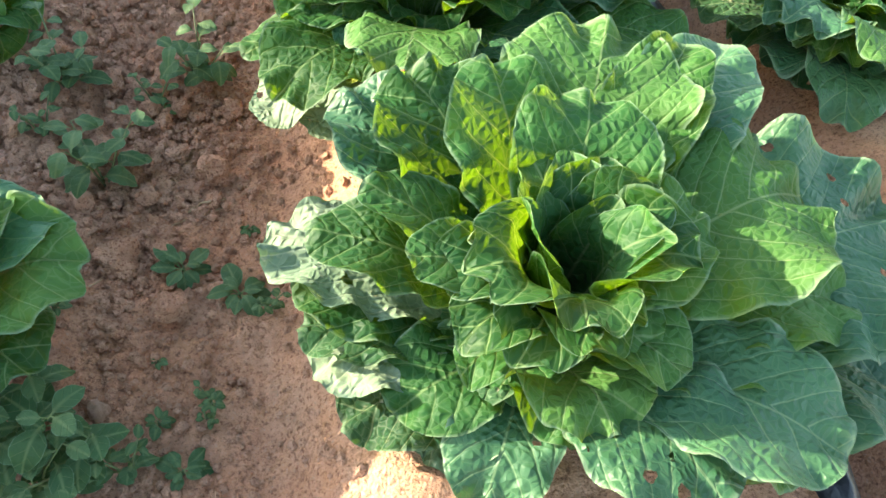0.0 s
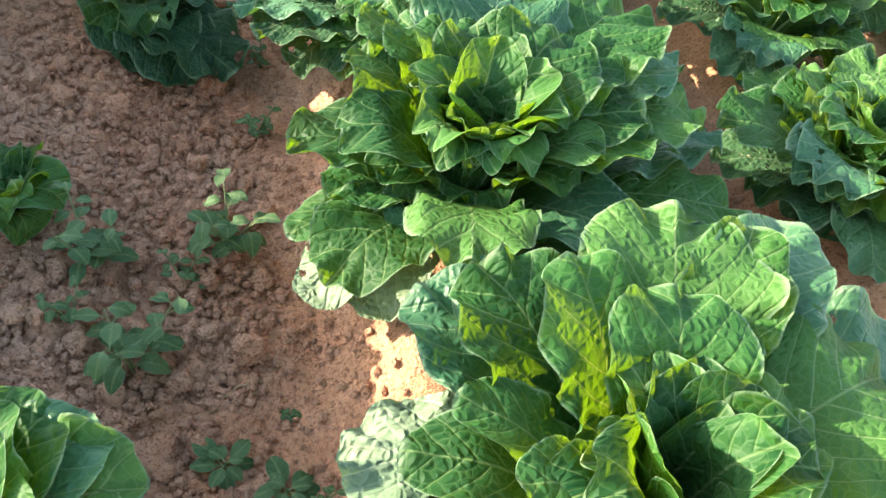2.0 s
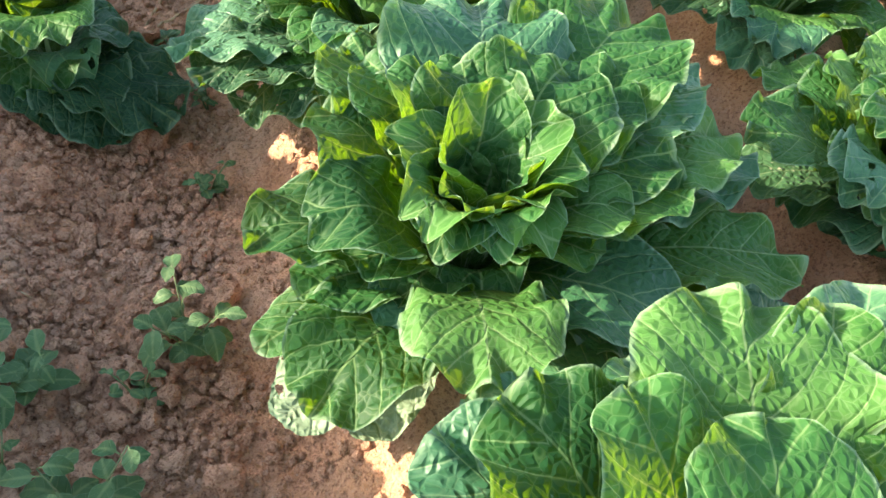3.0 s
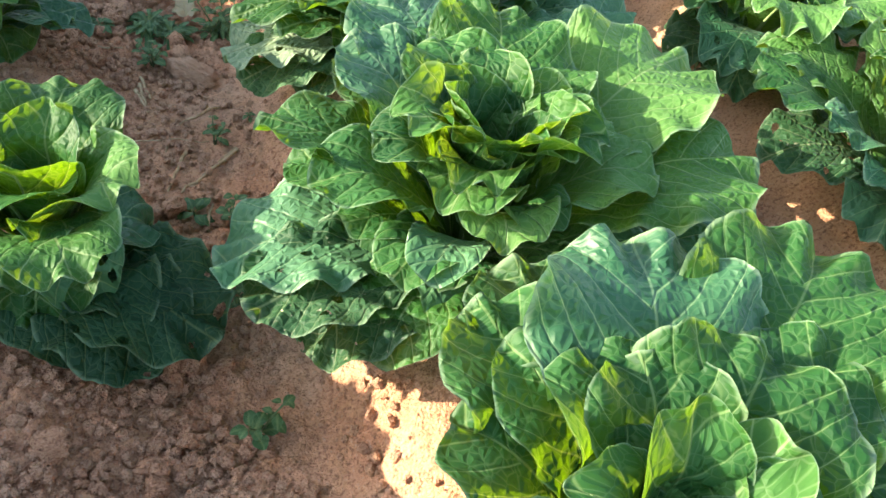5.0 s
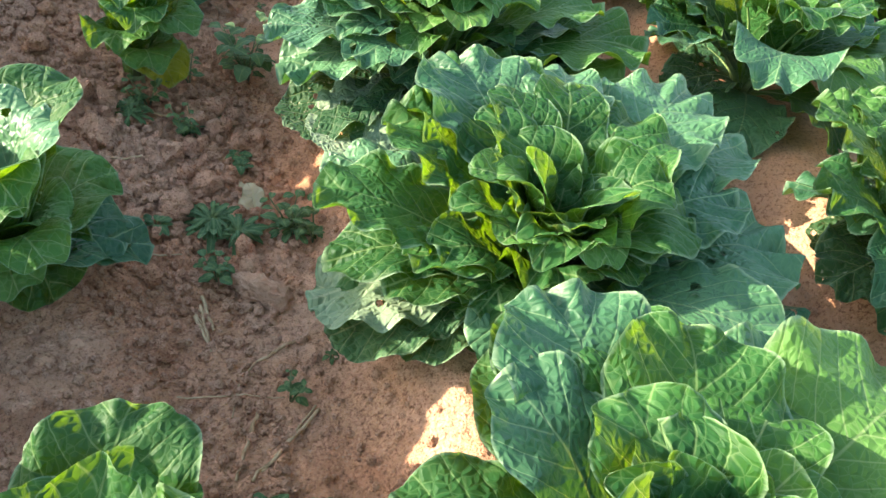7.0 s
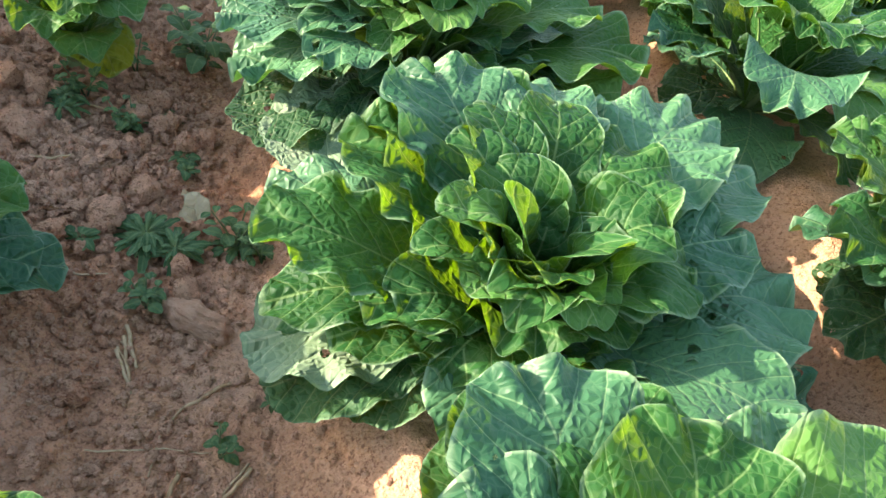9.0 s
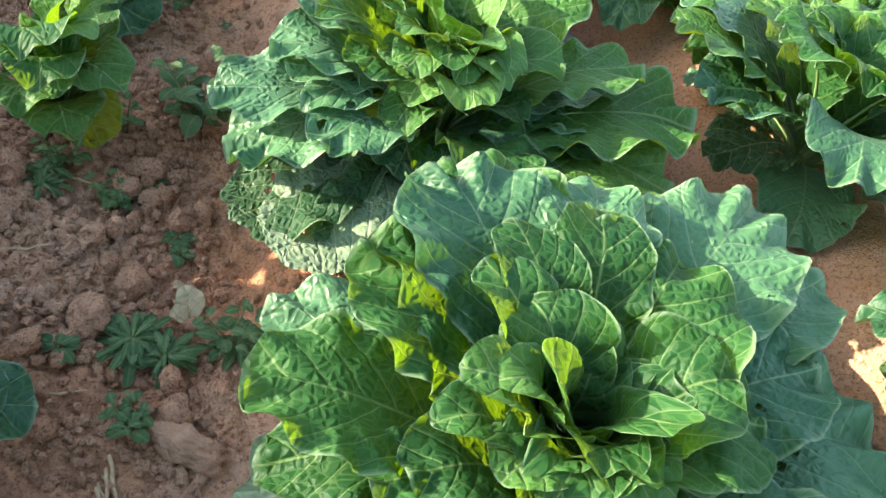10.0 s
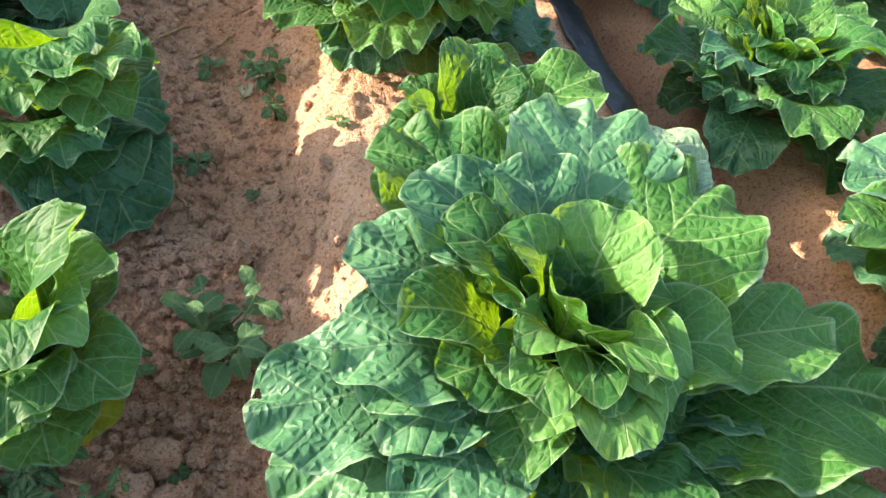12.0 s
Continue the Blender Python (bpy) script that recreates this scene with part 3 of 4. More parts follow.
ROW_B = [
    (108, 0.172, 0.295, 0.132, GREEN), (119, 0.225, 0.275, 0.106, GREEN), (88, 0.145, 0.305, 0.124, GREEN), (48, 0.181, 0.315, 0.187, GREEN),
    (27, 0.246, 0.295, 0.139, GREEN), (29, 0.349, 0.275, 0.152, WAXY), (15, 0.364, 0.265, 0.149, PALE_LIT), (-7, 0.248, 0.255, 0.131, GREEN),
    (-16, 0.171, 0.265, 0.103, PALE_LIT), (96, 0.047, 0.315, 0.093, GREEN), (28, 0.054, 0.305, 0.094, PALE_LIT), (-12, 0.078, 0.295, 0.079, GREEN),
    (150, 0.075, 0.295, 0.105, GREEN), (144, 0.218, 0.255, 0.143, GREEN), (-174, 0.193, 0.245, 0.134, GREEN), (178, 0.269, 0.195, 0.122, GREEN),
    (-161, 0.227, 0.145, 0.107, GREEN), (-136, 0.296, 0.135, 0.142, GREEN), (-157, 0.283, 0.095, 0.082, GREEN), (-147, 0.300, 0.035, 0.105, BLEACHED_LIT),
    (-131, 0.262, 0.025, 0.104, BLEACHED_LIT), (-128, 0.185, 0.095, 0.037, YELLOW), (-99, 0.252, 0.225, 0.147, PALE_LIT), (-7, 0.430, 0.175, 0.151, PALE_LIT),
    (-16, 0.327, 0.145, 0.110, PALE_LIT), (-104, 0.089, 0.275, 0.122, GREEN), (-59, 0.087, 0.275, 0.095, PALE_LIT), (-132, 0.104, 0.275, 0.091, GREEN),
    (-43, 0.149, 0.225, 0.093, GREEN), (-29, 0.153, 0.245, 0.088, PALE_LIT), (-37, 0.161, 0.145, 0.086, GREEN), (-48, 0.202, 0.065, 0.104, GREEN),
    (-92, 0.098, 0.175, 0.113, GREEN), (-9, 0.487, 0.055, 0.201, WAXY), (18, 0.443, 0.185, 0.173, WAXY), (-28, 0.298, 0.085, 0.148, WAXY),
    (-152, 0.163, 0.195, 0.090, GREEN), (-138, 0.142, 0.165, 0.105, GREEN), (7, 0.234, 0.275, 0.111, GREEN), (78, 0.291, 0.325, 0.217, WAXY),
    (45, 0.377, 0.315, 0.204, GREEN), (31, 0.415, 0.275, 0.160, WAXY),
]
row_cabbage(0.165, 1.01, ROW_B, 66, "large loose cabbage plant with ruffled mid green leaves", frill=0.9, heart=1.1)
ROW_C = [
    (102, 0.324, 0.295, 0.178, WAXY), (90, 0.301, 0.285, 0.114, GREEN), (132, 0.256, 0.275, 0.137, WAXY), (157, 0.296, 0.235, 0.125, GREEN),
    (-178, 0.223, 0.245, 0.131, GREEN), (-179, 0.145, 0.285, 0.104, GREEN), (105, 0.147, 0.325, 0.139, GREEN), (72, 0.247, 0.315, 0.180, GREEN),
    (52, 0.206, 0.305, 0.114, PALE_LIT), (3, 0.142, 0.295, 0.118, PALE_LIT), (39, 0.051, 0.315, 0.086, PALE_LIT), (140, 0.047, 0.315, 0.115, GREEN),
    (180, 0.023, 0.305, 0.069, PALE_LIT), (-143, 0.055, 0.285, 0.074, GREEN), (24, 0.378, 0.305, 0.211, PALE_LIT), (-3, 0.357, 0.265, 0.205, PALE_LIT),
    (-19, 0.204, 0.265, 0.140, PALE_LIT), (-11, 0.308, 0.175, 0.143, GREEN), (-37, 0.284, 0.155, 0.154, PALE_LIT), (-100, 0.140, 0.255, 0.113, PALE_LIT),
    (-130, 0.119, 0.275, 0.112, PALE_LIT), (-69, 0.124, 0.245, 0.095, GREEN), (-119, 0.195, 0.215, 0.082, WAXY), (-137, 0.209, 0.205, 0.095, GREEN),
    (-180, 0.353, 0.095, 0.185, WAXY), (-159, 0.330, 0.095, 0.152, CHEWED), (-148, 0.293, 0.065, 0.148, CHEWED), (-132, 0.254, 0.095, 0.129, PALE_LIT),
    (-124, 0.181, 0.095, 0.094, GREEN), (-57, 0.147, 0.075, 0.111, GREEN), (-47, 0.207, 0.155, 0.120, PALE_LIT), (-97, 0.153, 0.025, 0.103, GREEN),
    (-6, 0.496, 0.095, 0.278, WAXY), (-20, 0.485, 0.045, 0.233, WAXY), (44, 0.381, 0.225, 0.172, WAXY), (167, 0.263, 0.175, 0.118, GREEN),
    (-5, 0.060, 0.275, 0.094, PALE_LIT), (-162, 0.200, 0.195, 0.094, GREEN),
    (47, 0.308, 0.255, 0.075, CREAM),
]
row_cabbage(0.135, 1.52, ROW_C, 67, "large cabbage plant with smooth broad leaves and pale heart", frill=0.7, heart=1.22)
ROW_D = [
    (107, 0.314, 0.295, 0.178, WAXY), (78, 0.298, 0.295, 0.124, WAXY), (42, 0.420, 0.265, 0.184, WAXY), (30, 0.440, 0.225, 0.134, WAXY),
    (73, 0.227, 0.315, 0.102, GREEN), (45, 0.213, 0.305, 0.197, GREEN), (99, 0.197, 0.305, 0.090, GREEN), (137, 0.287, 0.265, 0.169, GREEN),
    (169, 0.347, 0.205, 0.140, GREEN), (148, 0.364, 0.165, 0.137, WAXY), (178, 0.324, 0.145, 0.110, GREEN), (-167, 0.257, 0.135, 0.113, GREEN),
    (179, 0.349, 0.045, 0.156, BLEACHED_LIT), (-169, 0.332, 0.035, 0.131, CHEWED), (-160, 0.242, 0.025, 0.125, CHEWED), (-168, 0.224, 0.175, 0.104, GREEN),
    (128, 0.161, 0.305, 0.089, GREEN), (116, 0.099, 0.295, 0.102, GREEN), (-175, 0.158, 0.255, 0.070, GREEN), (180, 0.132, 0.295, 0.075, PALE_LIT),
    (177, 0.090, 0.295, 0.070, PALE_LIT), (165, 0.024, 0.295, 0.067, GREEN), (-45, 0.021, 0.295, 0.061, GREEN), (-95, 0.049, 0.275, 0.078, GREEN),
    (-2, 0.132, 0.295, 0.125, GREEN), (12, 0.311, 0.225, 0.143, WAXY), (-8, 0.195, 0.255, 0.139, GREEN), (-23, 0.150, 0.235, 0.121, PALE_LIT),
    (-71, 0.092, 0.245, 0.104, PALE_LIT), (-117, 0.092, 0.255, 0.088, GREEN), (-2, 0.416, 0.155, 0.231, WAXY), (-24, 0.316, 0.115, 0.195, PALE_LIT),
    (-13, 0.480, 0.045, 0.237, WAXY), (-100, 0.110, 0.195, 0.149, GREEN), (-38, 0.137, 0.205, 0.126, GREEN), (-149, 0.126, 0.245, 0.081, PALE_LIT),
    (-140, 0.167, 0.145, 0.125, GREEN), (-98, 0.111, 0.065, 0.112, PALE_LIT), (-58, 0.110, 0.065, 0.102, GREEN), (-142, 0.164, 0.045, 0.145, GREEN),
    (-161, 0.187, 0.195, 0.096, GREEN), (-16, 0.048, 0.265, 0.095, GREEN),
]
row_cabbage(0.155, 2.035, ROW_D, 68, "large cabbage plant with insect-eaten ragged green leaves", frill=0.9)
ROW_E = [
    (77, 0.279, 0.315, 0.185, WAXY), (107, 0.192, 0.295, 0.119, WAXY), (53, 0.333, 0.285, 0.116, BLEACHED_LIT), (35, 0.252, 0.305, 0.182, PALE_LIT),
    (128, 0.231, 0.285, 0.137, WAXY), (154, 0.261, 0.255, 0.118, WAXY), (-178, 0.266, 0.225, 0.127, WAXY), (158, 0.164, 0.305, 0.110, GREEN),
    (143, 0.092, 0.315, 0.086, GREEN), (61, 0.084, 0.315, 0.112, PALE_LIT), (-176, 0.206, 0.285, 0.092, GREEN), (173, 0.115, 0.295, 0.096, GREEN),
    (-153, 0.033, 0.315, 0.095, GREEN), (-151, 0.088, 0.295, 0.064, PALE_LIT), (-74, 0.060, 0.305, 0.065, PALE_LIT), (-107, 0.073, 0.285, 0.071, GREEN),
    (-90, 0.097, 0.275, 0.059, GREEN), (-52, 0.100, 0.275, 0.105, PALE_LIT), (-85, 0.144, 0.255, 0.100, PALE_LIT), (-124, 0.123, 0.275, 0.080, PALE_LIT),
    (-15, 0.167, 0.255, 0.123, PALE_LIT), (-5, 0.320, 0.225, 0.131, PALE_LIT), (-14, 0.420, 0.175, 0.245, PALE_LIT), (-30, 0.392, 0.135, 0.187, PALE_LIT),
    (-174, 0.354, 0.145, 0.148, WAXY), (-160, 0.344, 0.095, 0.174, WAXY), (-140, 0.265, 0.175, 0.122, WAXY), (-165, 0.250, 0.205, 0.089, WAXY),
    (-137, 0.166, 0.175, 0.055, YELLOW), (-158, 0.174, 0.235, 0.088, GREEN), (-149, 0.120, 0.255, 0.065, GREEN), (-94, 0.163, 0.095, 0.142, GREEN),
    (-35, 0.146, 0.175, 0.097, GREEN), (-70, 0.195, 0.045, 0.189, WAXY), (-126, 0.160, 0.195, 0.078, PALE_LIT), (-125, 0.125, 0.225, 0.084, PALE_LIT),
    (-147, 0.376, 0.015, 0.163, CHEWED), (-134, 0.377, 0.005, 0.160, BLEACHED_LIT), (-120, 0.325, 0.015, 0.132, CHEWED), (-30, 0.392, 0.065, 0.213, WAXY),
    (-156, 0.237, 0.195, 0.089, WAXY), (-36, 0.274, 0.095, 0.151, WAXY),
]
row_cabbage(0.11, 2.655, ROW_E, 69, "large cabbage plant with open rosette heart and broad leaves", frill=0.85, front=3)
ROW_F = [
    (82, 0.123, 0.249, 0.1, GREEN), (43, 0.082, 0.249, 0.09, GREEN), (135, 0.115, 0.199, 0.09, GREEN),
    (162, 0.111, 0.169, 0.1, GREEN), (-162, 0.137, 0.079, 0.09, PALE_LIT), (16, 0.208, 0.249, 0.11, PALE_LIT),
    (-9, 0.104, 0.229, 0.09, PALE_LIT), (-135, 0.107, 0.189, 0.1, GREEN), (-83, 0.104, 0.189, 0.1, GREEN),
    (-161, 0.054, 0.229, 0.08, GREEN), (-117, 0.029, 0.229, 0.07, GREEN), (68, 0.234, 0.189, 0.09, GREEN),
    (29, 0.195, 0.189, 0.1, GREEN), (-174, 0.098, 0.129, 0.09, PALE_LIT),
]
cabbage(0.061, 3.034, ROW_F, 70, "small young cabbage plant with upright light green leaves", heart=0.45, frill=0.8)
ROW_G = [
    (-119, 0.163, 0.049, 0.15, WAXY), (-86, 0.122, 0.089, 0.14, WAXY), (-144, 0.197, 0.109, 0.14, GREEN),
    (-9, 0.304, 0.089, 0.16, WAXY), (-21, 0.211, 0.049, 0.12, WAXY), (-67, 0.154, 0.169, 0.14, GREEN),
    (-150, 0.283, 0.139, 0.12, GREEN), (-2, 0.354, 0.01, 0.1, WAXY), (-105, 0.234, 0.269, 0.15, GREEN),
    (-76, 0.249, 0.309, 0.15, GREEN), (-38, 0.241, 0.239, 0.15, GREEN), (-124, 0.259, 0.289, 0.15, GREEN),
    (-43, 0.071, 0.289, 0.16, GREEN),
]
cabbage(0.03, 3.48, ROW_G, 71, "cabbage plant with drooping outer leaves beside black film", heart=1, frill=0.8)
SIDE_L0 = [
    (10, 0.174, 0.210, 0.134, PALE_LIT), (34, 0.150, 0.220, 0.104, WAXY), (-35, 0.163, 0.150, 0.128, GREEN), (49, 0.127, 0.230, 0.112, GREEN),
    (80, 0.084, 0.250, 0.126, GREEN), (-55, 0.126, 0.190, 0.118, GREEN), (-173, 0.041, 0.230, 0.139, GREEN), (-7, 0.058, 0.240, 0.099, PALE_LIT),
    (-108, 0.076, 0.170, 0.127, WAXY), (77, 0.032, 0.260, 0.102, GREEN),
]
cabbage(-0.398, 0.496, SIDE_L0, 124, "cabbage plant with curled pale-edged leaves beside the furrow", heart=0.62, frill=0.8, ns=32, nt=26, skirt=0, spread=0)
SIDE_L1 = [
    (-4, 0.1, 0.084, 0.09, GREEN), (35, 0.066, 0.104, 0.07, GREEN), (83, 0.101, 0.094, 0.08, GREEN),
    (-45, 0.082, 0.044, 0.08, GREEN), (-94, 0.072, 0.084, 0.07, PALE_LIT), (101, 0.073, 0.104, 0.07, GREEN),
    (-46, 0.069, 0.114, 0.05, PALE_LIT), (146, 0.067, 0.094, 0.07, GREEN), (-132, 0.071, 0.084, 0.08, GREEN),
    (-41, 0.039, 0.124, 0.05, PALE_LIT),
]
cabbage(-0.508, 1.031, SIDE_L1, 125, "small young cabbage plant with smooth rounded leaves", heart=0.3, frill=0.3, ns=32, nt=26, skirt=2, spread=1)
SIDE_L2 = [
    (83, 0.160, 0.250, 0.159, GREEN), (41, 0.121, 0.230, 0.113, GREEN), (-24, 0.129, 0.250, 0.162, PALE_LIT), (-72, 0.196, 0.240, 0.125, PALE_LIT),
    (-99, 0.020, 0.270, 0.132, GREEN), (-111, 0.078, 0.260, 0.129, GREEN), (-70, 0.047, 0.240, 0.084, PALE_LIT), (-95, 0.160, 0.220, 0.119, GREEN),
    (11, 0.148, 0.090, 0.128, WAXY), (-64, 0.140, 0.090, 0.126, WAXY), (-36, 0.267, 0.030, 0.188, TORN_SHADED), (-28, 0.192, 0.040, 0.155, TORN_SHADED),
    (-69, 0.194, 0.030, 0.181, TORN_SHADED), (-96, 0.149, 0.070, 0.143, GREEN), (65, 0.047, 0.260, 0.109, GREEN), (-61, 0.134, 0.220, 0.100, GREEN),
    (-53, 0.250, 0.030, 0.163, TORN_SHADED), (150, 0.077, 0.250, 0.135, GREEN),
]
cabbage(-0.426, 1.634, SIDE_L2, 126, "upright cabbage plant with cupped leaves and torn lower leaves", heart=0.66, frill=0.8, ns=32, nt=26, skirt=0, spread=0)
SIDE_L3 = [
    (40, 0.104, 0.290, 0.174, WAXY), (24, 0.171, 0.180, 0.172, PALE_LIT), (50, 0.160, 0.310, 0.133, GREEN), (-18, 0.102, 0.180, 0.129, PALE_LIT),
    (-5, 0.178, 0.100, 0.170, WAXY), (4, 0.209, 0.070, 0.111, WAXY), (-43, 0.127, 0.070, 0.168, GREEN), (-65, 0.142, 0.160, 0.124, PALE_LIT),
    (-59, 0.185, 0.230, 0.092, PALE_LIT), (-85, 0.058, 0.310, 0.144, GREEN), (-91, 0.156, 0.280, 0.138, GREEN), (-84, 0.159, 0.210, 0.135, PALE_LIT),
    (-51, 0.107, 0.290, 0.102, PALE_LIT),
]
cabbage(-0.615, 2.167, SIDE_L3, 127, "cabbage plant with sunlit pale leaves beside stony soil", heart=0.62, frill=0.6, ns=32, nt=26, skirt=0, spread=0)
SIDE_L5 = [
    (-45, 0.152, 0.230, 0.104, PALE_LIT), (-2, 0.078, 0.280, 0.109, PALE_LIT), (-21, 0.078, 0.200, 0.045, YELLOW), (43, 0.098, 0.130, 0.050, YELLOW),
    (-49, 0.130, 0.070, 0.111, YELLOW), (-72, 0.168, 0.160, 0.115, PALE_LIT), (25, 0.021, 0.310, 0.117, GREEN), (52, 0.123, 0.220, 0.122, GREEN),
    (-94, 0.099, 0.290, 0.117, GREEN), (-94, 0.162, 0.210, 0.119, PALE_LIT), (-68, 0.142, 0.240, 0.089, PALE_LIT), (22, 0.105, 0.070, 0.094, GREEN),
    (-54, 0.076, 0.290, 0.091, PALE_LIT), (-79, 0.153, 0.260, 0.101, GREEN),
]
cabbage(-0.493, 2.777, SIDE_L5, 129, "light green cabbage plant with yellowing lower leaves", heart=0.62, frill=0.8, ns=32, nt=26, skirt=0, spread=0)
SIDE_L6 = [
    (-40, 0.190, 0.300, 0.141, PALE_LIT), (-53, 0.193, 0.260, 0.116, PALE_LIT), (-71, 0.137, 0.320, 0.141, GREEN), (10, 0.177, 0.100, 0.190, WAXY),
    (-49, 0.230, 0.030, 0.213, WAXY), (-60, 0.181, 0.060, 0.185, WAXY), (-73, 0.197, 0.200, 0.118, WAXY), (-54, 0.108, 0.140, 0.139, GREEN),
    (-94, 0.165, 0.290, 0.142, GREEN), (-93, 0.195, 0.210, 0.144, GREEN), (-29, 0.088, 0.320, 0.149, GREEN), (12, 0.162, 0.210, 0.144, GREEN),
    (-62, 0.174, 0.290, 0.107, PALE_LIT), (-80, 0.158, 0.090, 0.184, GREEN),
]
cabbage(-0.539, 3.216, SIDE_L6, 130, "cabbage plant with glossy upright leaves and dark lower leaves", heart=0.75, frill=0.8, ns=32, nt=26, skirt=0, spread=0)
SIDE_R1 = [
    (-74, 0.083, 0.200, 0.188, PALE_LIT), (-120, 0.164, 0.150, 0.189, PALE_LIT), (-161, 0.156, 0.140, 0.170, GREEN), (167, 0.195, 0.060, 0.263, WAXY),
    (-130, 0.130, 0.030, 0.236, WAXY), (-42, 0.072, 0.030, 0.215, WAXY), (89, 0.055, 0.220, 0.171, PALE_LIT), (-164, 0.105, 0.180, 0.184, PALE_LIT),
    (119, 0.162, 0.110, 0.216, GREEN), (-25, 0.139, 0.090, 0.215, GREEN), (12, 0.180, 0.170, 0.222, GREEN), (46, 0.350, 0.190, 0.259, GREEN),
    (85, 0.231, 0.170, 0.241, GREEN), (17, 0.028, 0.220, 0.157, PALE_LIT), (-18, 0.229, 0.030, 0.266, WAXY),
]
cabbage(0.948, 1.169, SIDE_R1, 131, "cabbage plant with pale yellow-green heart across the furrow", heart=0.98, frill=0.8, ns=32, nt=26, skirt=9, spread=3)
NEAR_LEAVES = [(165, 0.36, 0.27, 0.17, PALE_LIT), (140, 0.36, 0.27, 0.18, WAXY), (192, 0.33, 0.24, 0.17, GREEN), (118, 0.33, 0.25, 0.17, PALE_LIT)]
for x, y, seed, size, frill, words, leaves in (
        (0.99, 1.68, 132, 1.00, 0.8, "cabbage plant with many pale ruffled inner leaves", []),
        (0.945, 2.13, 133, 1.02, 1.0, "cabbage plant with insect-pitted spreading leaves", []),
        (0.90, 2.72, 135, 1.15, 0.7, "large cabbage plant with loose light green heart", NEAR_LEAVES),
        (0.76, 3.34, 136, 0.98, 0.8, "cabbage plant with narrow loose light green leaves", []),
        (1.10, 3.05, 137, 0.90, 0.8, "cabbage plant with broad veined upright leaves", [])):
    cabbage(x, y, leaves, seed, words, heart=size, frill=frill, skirt=6, spread=4)
SIDE_RS = [
    (168, 0.114, 0.01, 0.08, CHEWED), (-141, 0.072, 0.01, 0.07, CHEWED), (-19, 0.049, 0.01, 0.08, CHEWED),
    (127, 0.059, 0.012, 0.07, GREEN), (30, 0.063, 0.01, 0.06, CHEWED), (-180, 0.057, 0.01, 0.06, PALE_LIT),
    (-93, 0.061, 0.01, 0.05, YELLOW),
]
cabbage(0.888, 2.175, SIDE_RS, 165, "stunted yellowish cabbage plant with eaten leaves", heart=0.3, frill=0.8, ns=32, nt=26, skirt=5, spread=3)
# ---- end of plants ----
# the next row over, out of view, which keeps the low sun off the furrow
beds = [o for o in scene.collection.objects if o.name.startswith("cabbage_plant") and o.parent is None]
for i in range(14):
    y = 0.0 + 0.36 * i
    x = row_x(y) - 1.28
    copy_thing(beds[(14, 15, 16, 17)[i % 4]], pose(x, y, ground_z(x, y) - 0.01, 0, 0, 97 * i) @ Matrix.Scale((1.36, 1.32, 1.18, 1.34)[i % 4], 4))
for i, y in enumerate((3.98, 4.42, 4.86)):     # and the rows' way on past the last plants, unseen, added for shade
    for d in (0.0, 0.74):
        x = row_x(y) + d
        copy_thing(beds[(16, 14, 15)[i]], pose(x, y, ground_z(x, y) - 0.01, 0, 0, 65 * i + 40 * d))
for i in range(7):      # the row past the one across the furrow
    y = 1.5 + 0.55 * i
    x = row_x(y) + 1.42
    copy_thing(beds[(14, 16, 15)[i % 3]], pose(x, y, ground_z(x, y) - 0.01, 0, 0, 110 * i))
# more of the side row, out of view, added to shade the soil
for i, y in enumerate((0.08, 3.62, 4.05)):
    x = row_x(y) - 0.60
    copy_thing(beds[9], pose(x, y, ground_z(x, y) - 0.01, 0, 0, 200 + 80 * i))


# ---- black film along the bed ----
def film_strip():
    ys = np.arange(-0.3, 4.8, 0.02)
    # outer part widened into the furrow, so its black stands in for shade
    ds = np.linspace(0.40, 0.55, 18)
    D, Y = np.meshgrid(ds, ys, indexing="ij")
    edge = 0.012 * field(Y * 0.0, Y, 7.0, 2)
    X = row_x(Y) + D + edge * (D - 0.40) / 0.15
    rng = np.random.default_rng(77)
    Z = ground_z(X, Y) + 0.010 + 0.004 * wavy(rng, X * 3, Y, 30.0) + 0.002 * wavy(rng, X, Y, 120.0)
    n = D.size
    top = np.stack([X, Y, Z], -1).reshape(-1, 3)
    low = top - np.array([0, 0, 0.0012])
    idx = np.arange(n).reshape(D.shape)
    quad = np.stack([idx[:-1, :-1], idx[1:, :-1], idx[1:, 1:], idx[:-1, 1:]], -1).reshape(-1, 4)
    rim = np.r_[idx[:, 0], idx[-1, 1:], idx[-2::-1, -1], idx[0, -2:0:-1]]
    side = np.stack([rim, rim + n, np.roll(rim, -1) + n, np.roll(rim, -1)], -1)
    ob = link_mesh("mulch_film", np.r_[top, low], np.r_[quad, quad[:, ::-1] + n, side].tolist(), FILM)
    tagged(ob, "wrinkled black plastic mulch film along the bed edge", "mulch film")


film_strip()


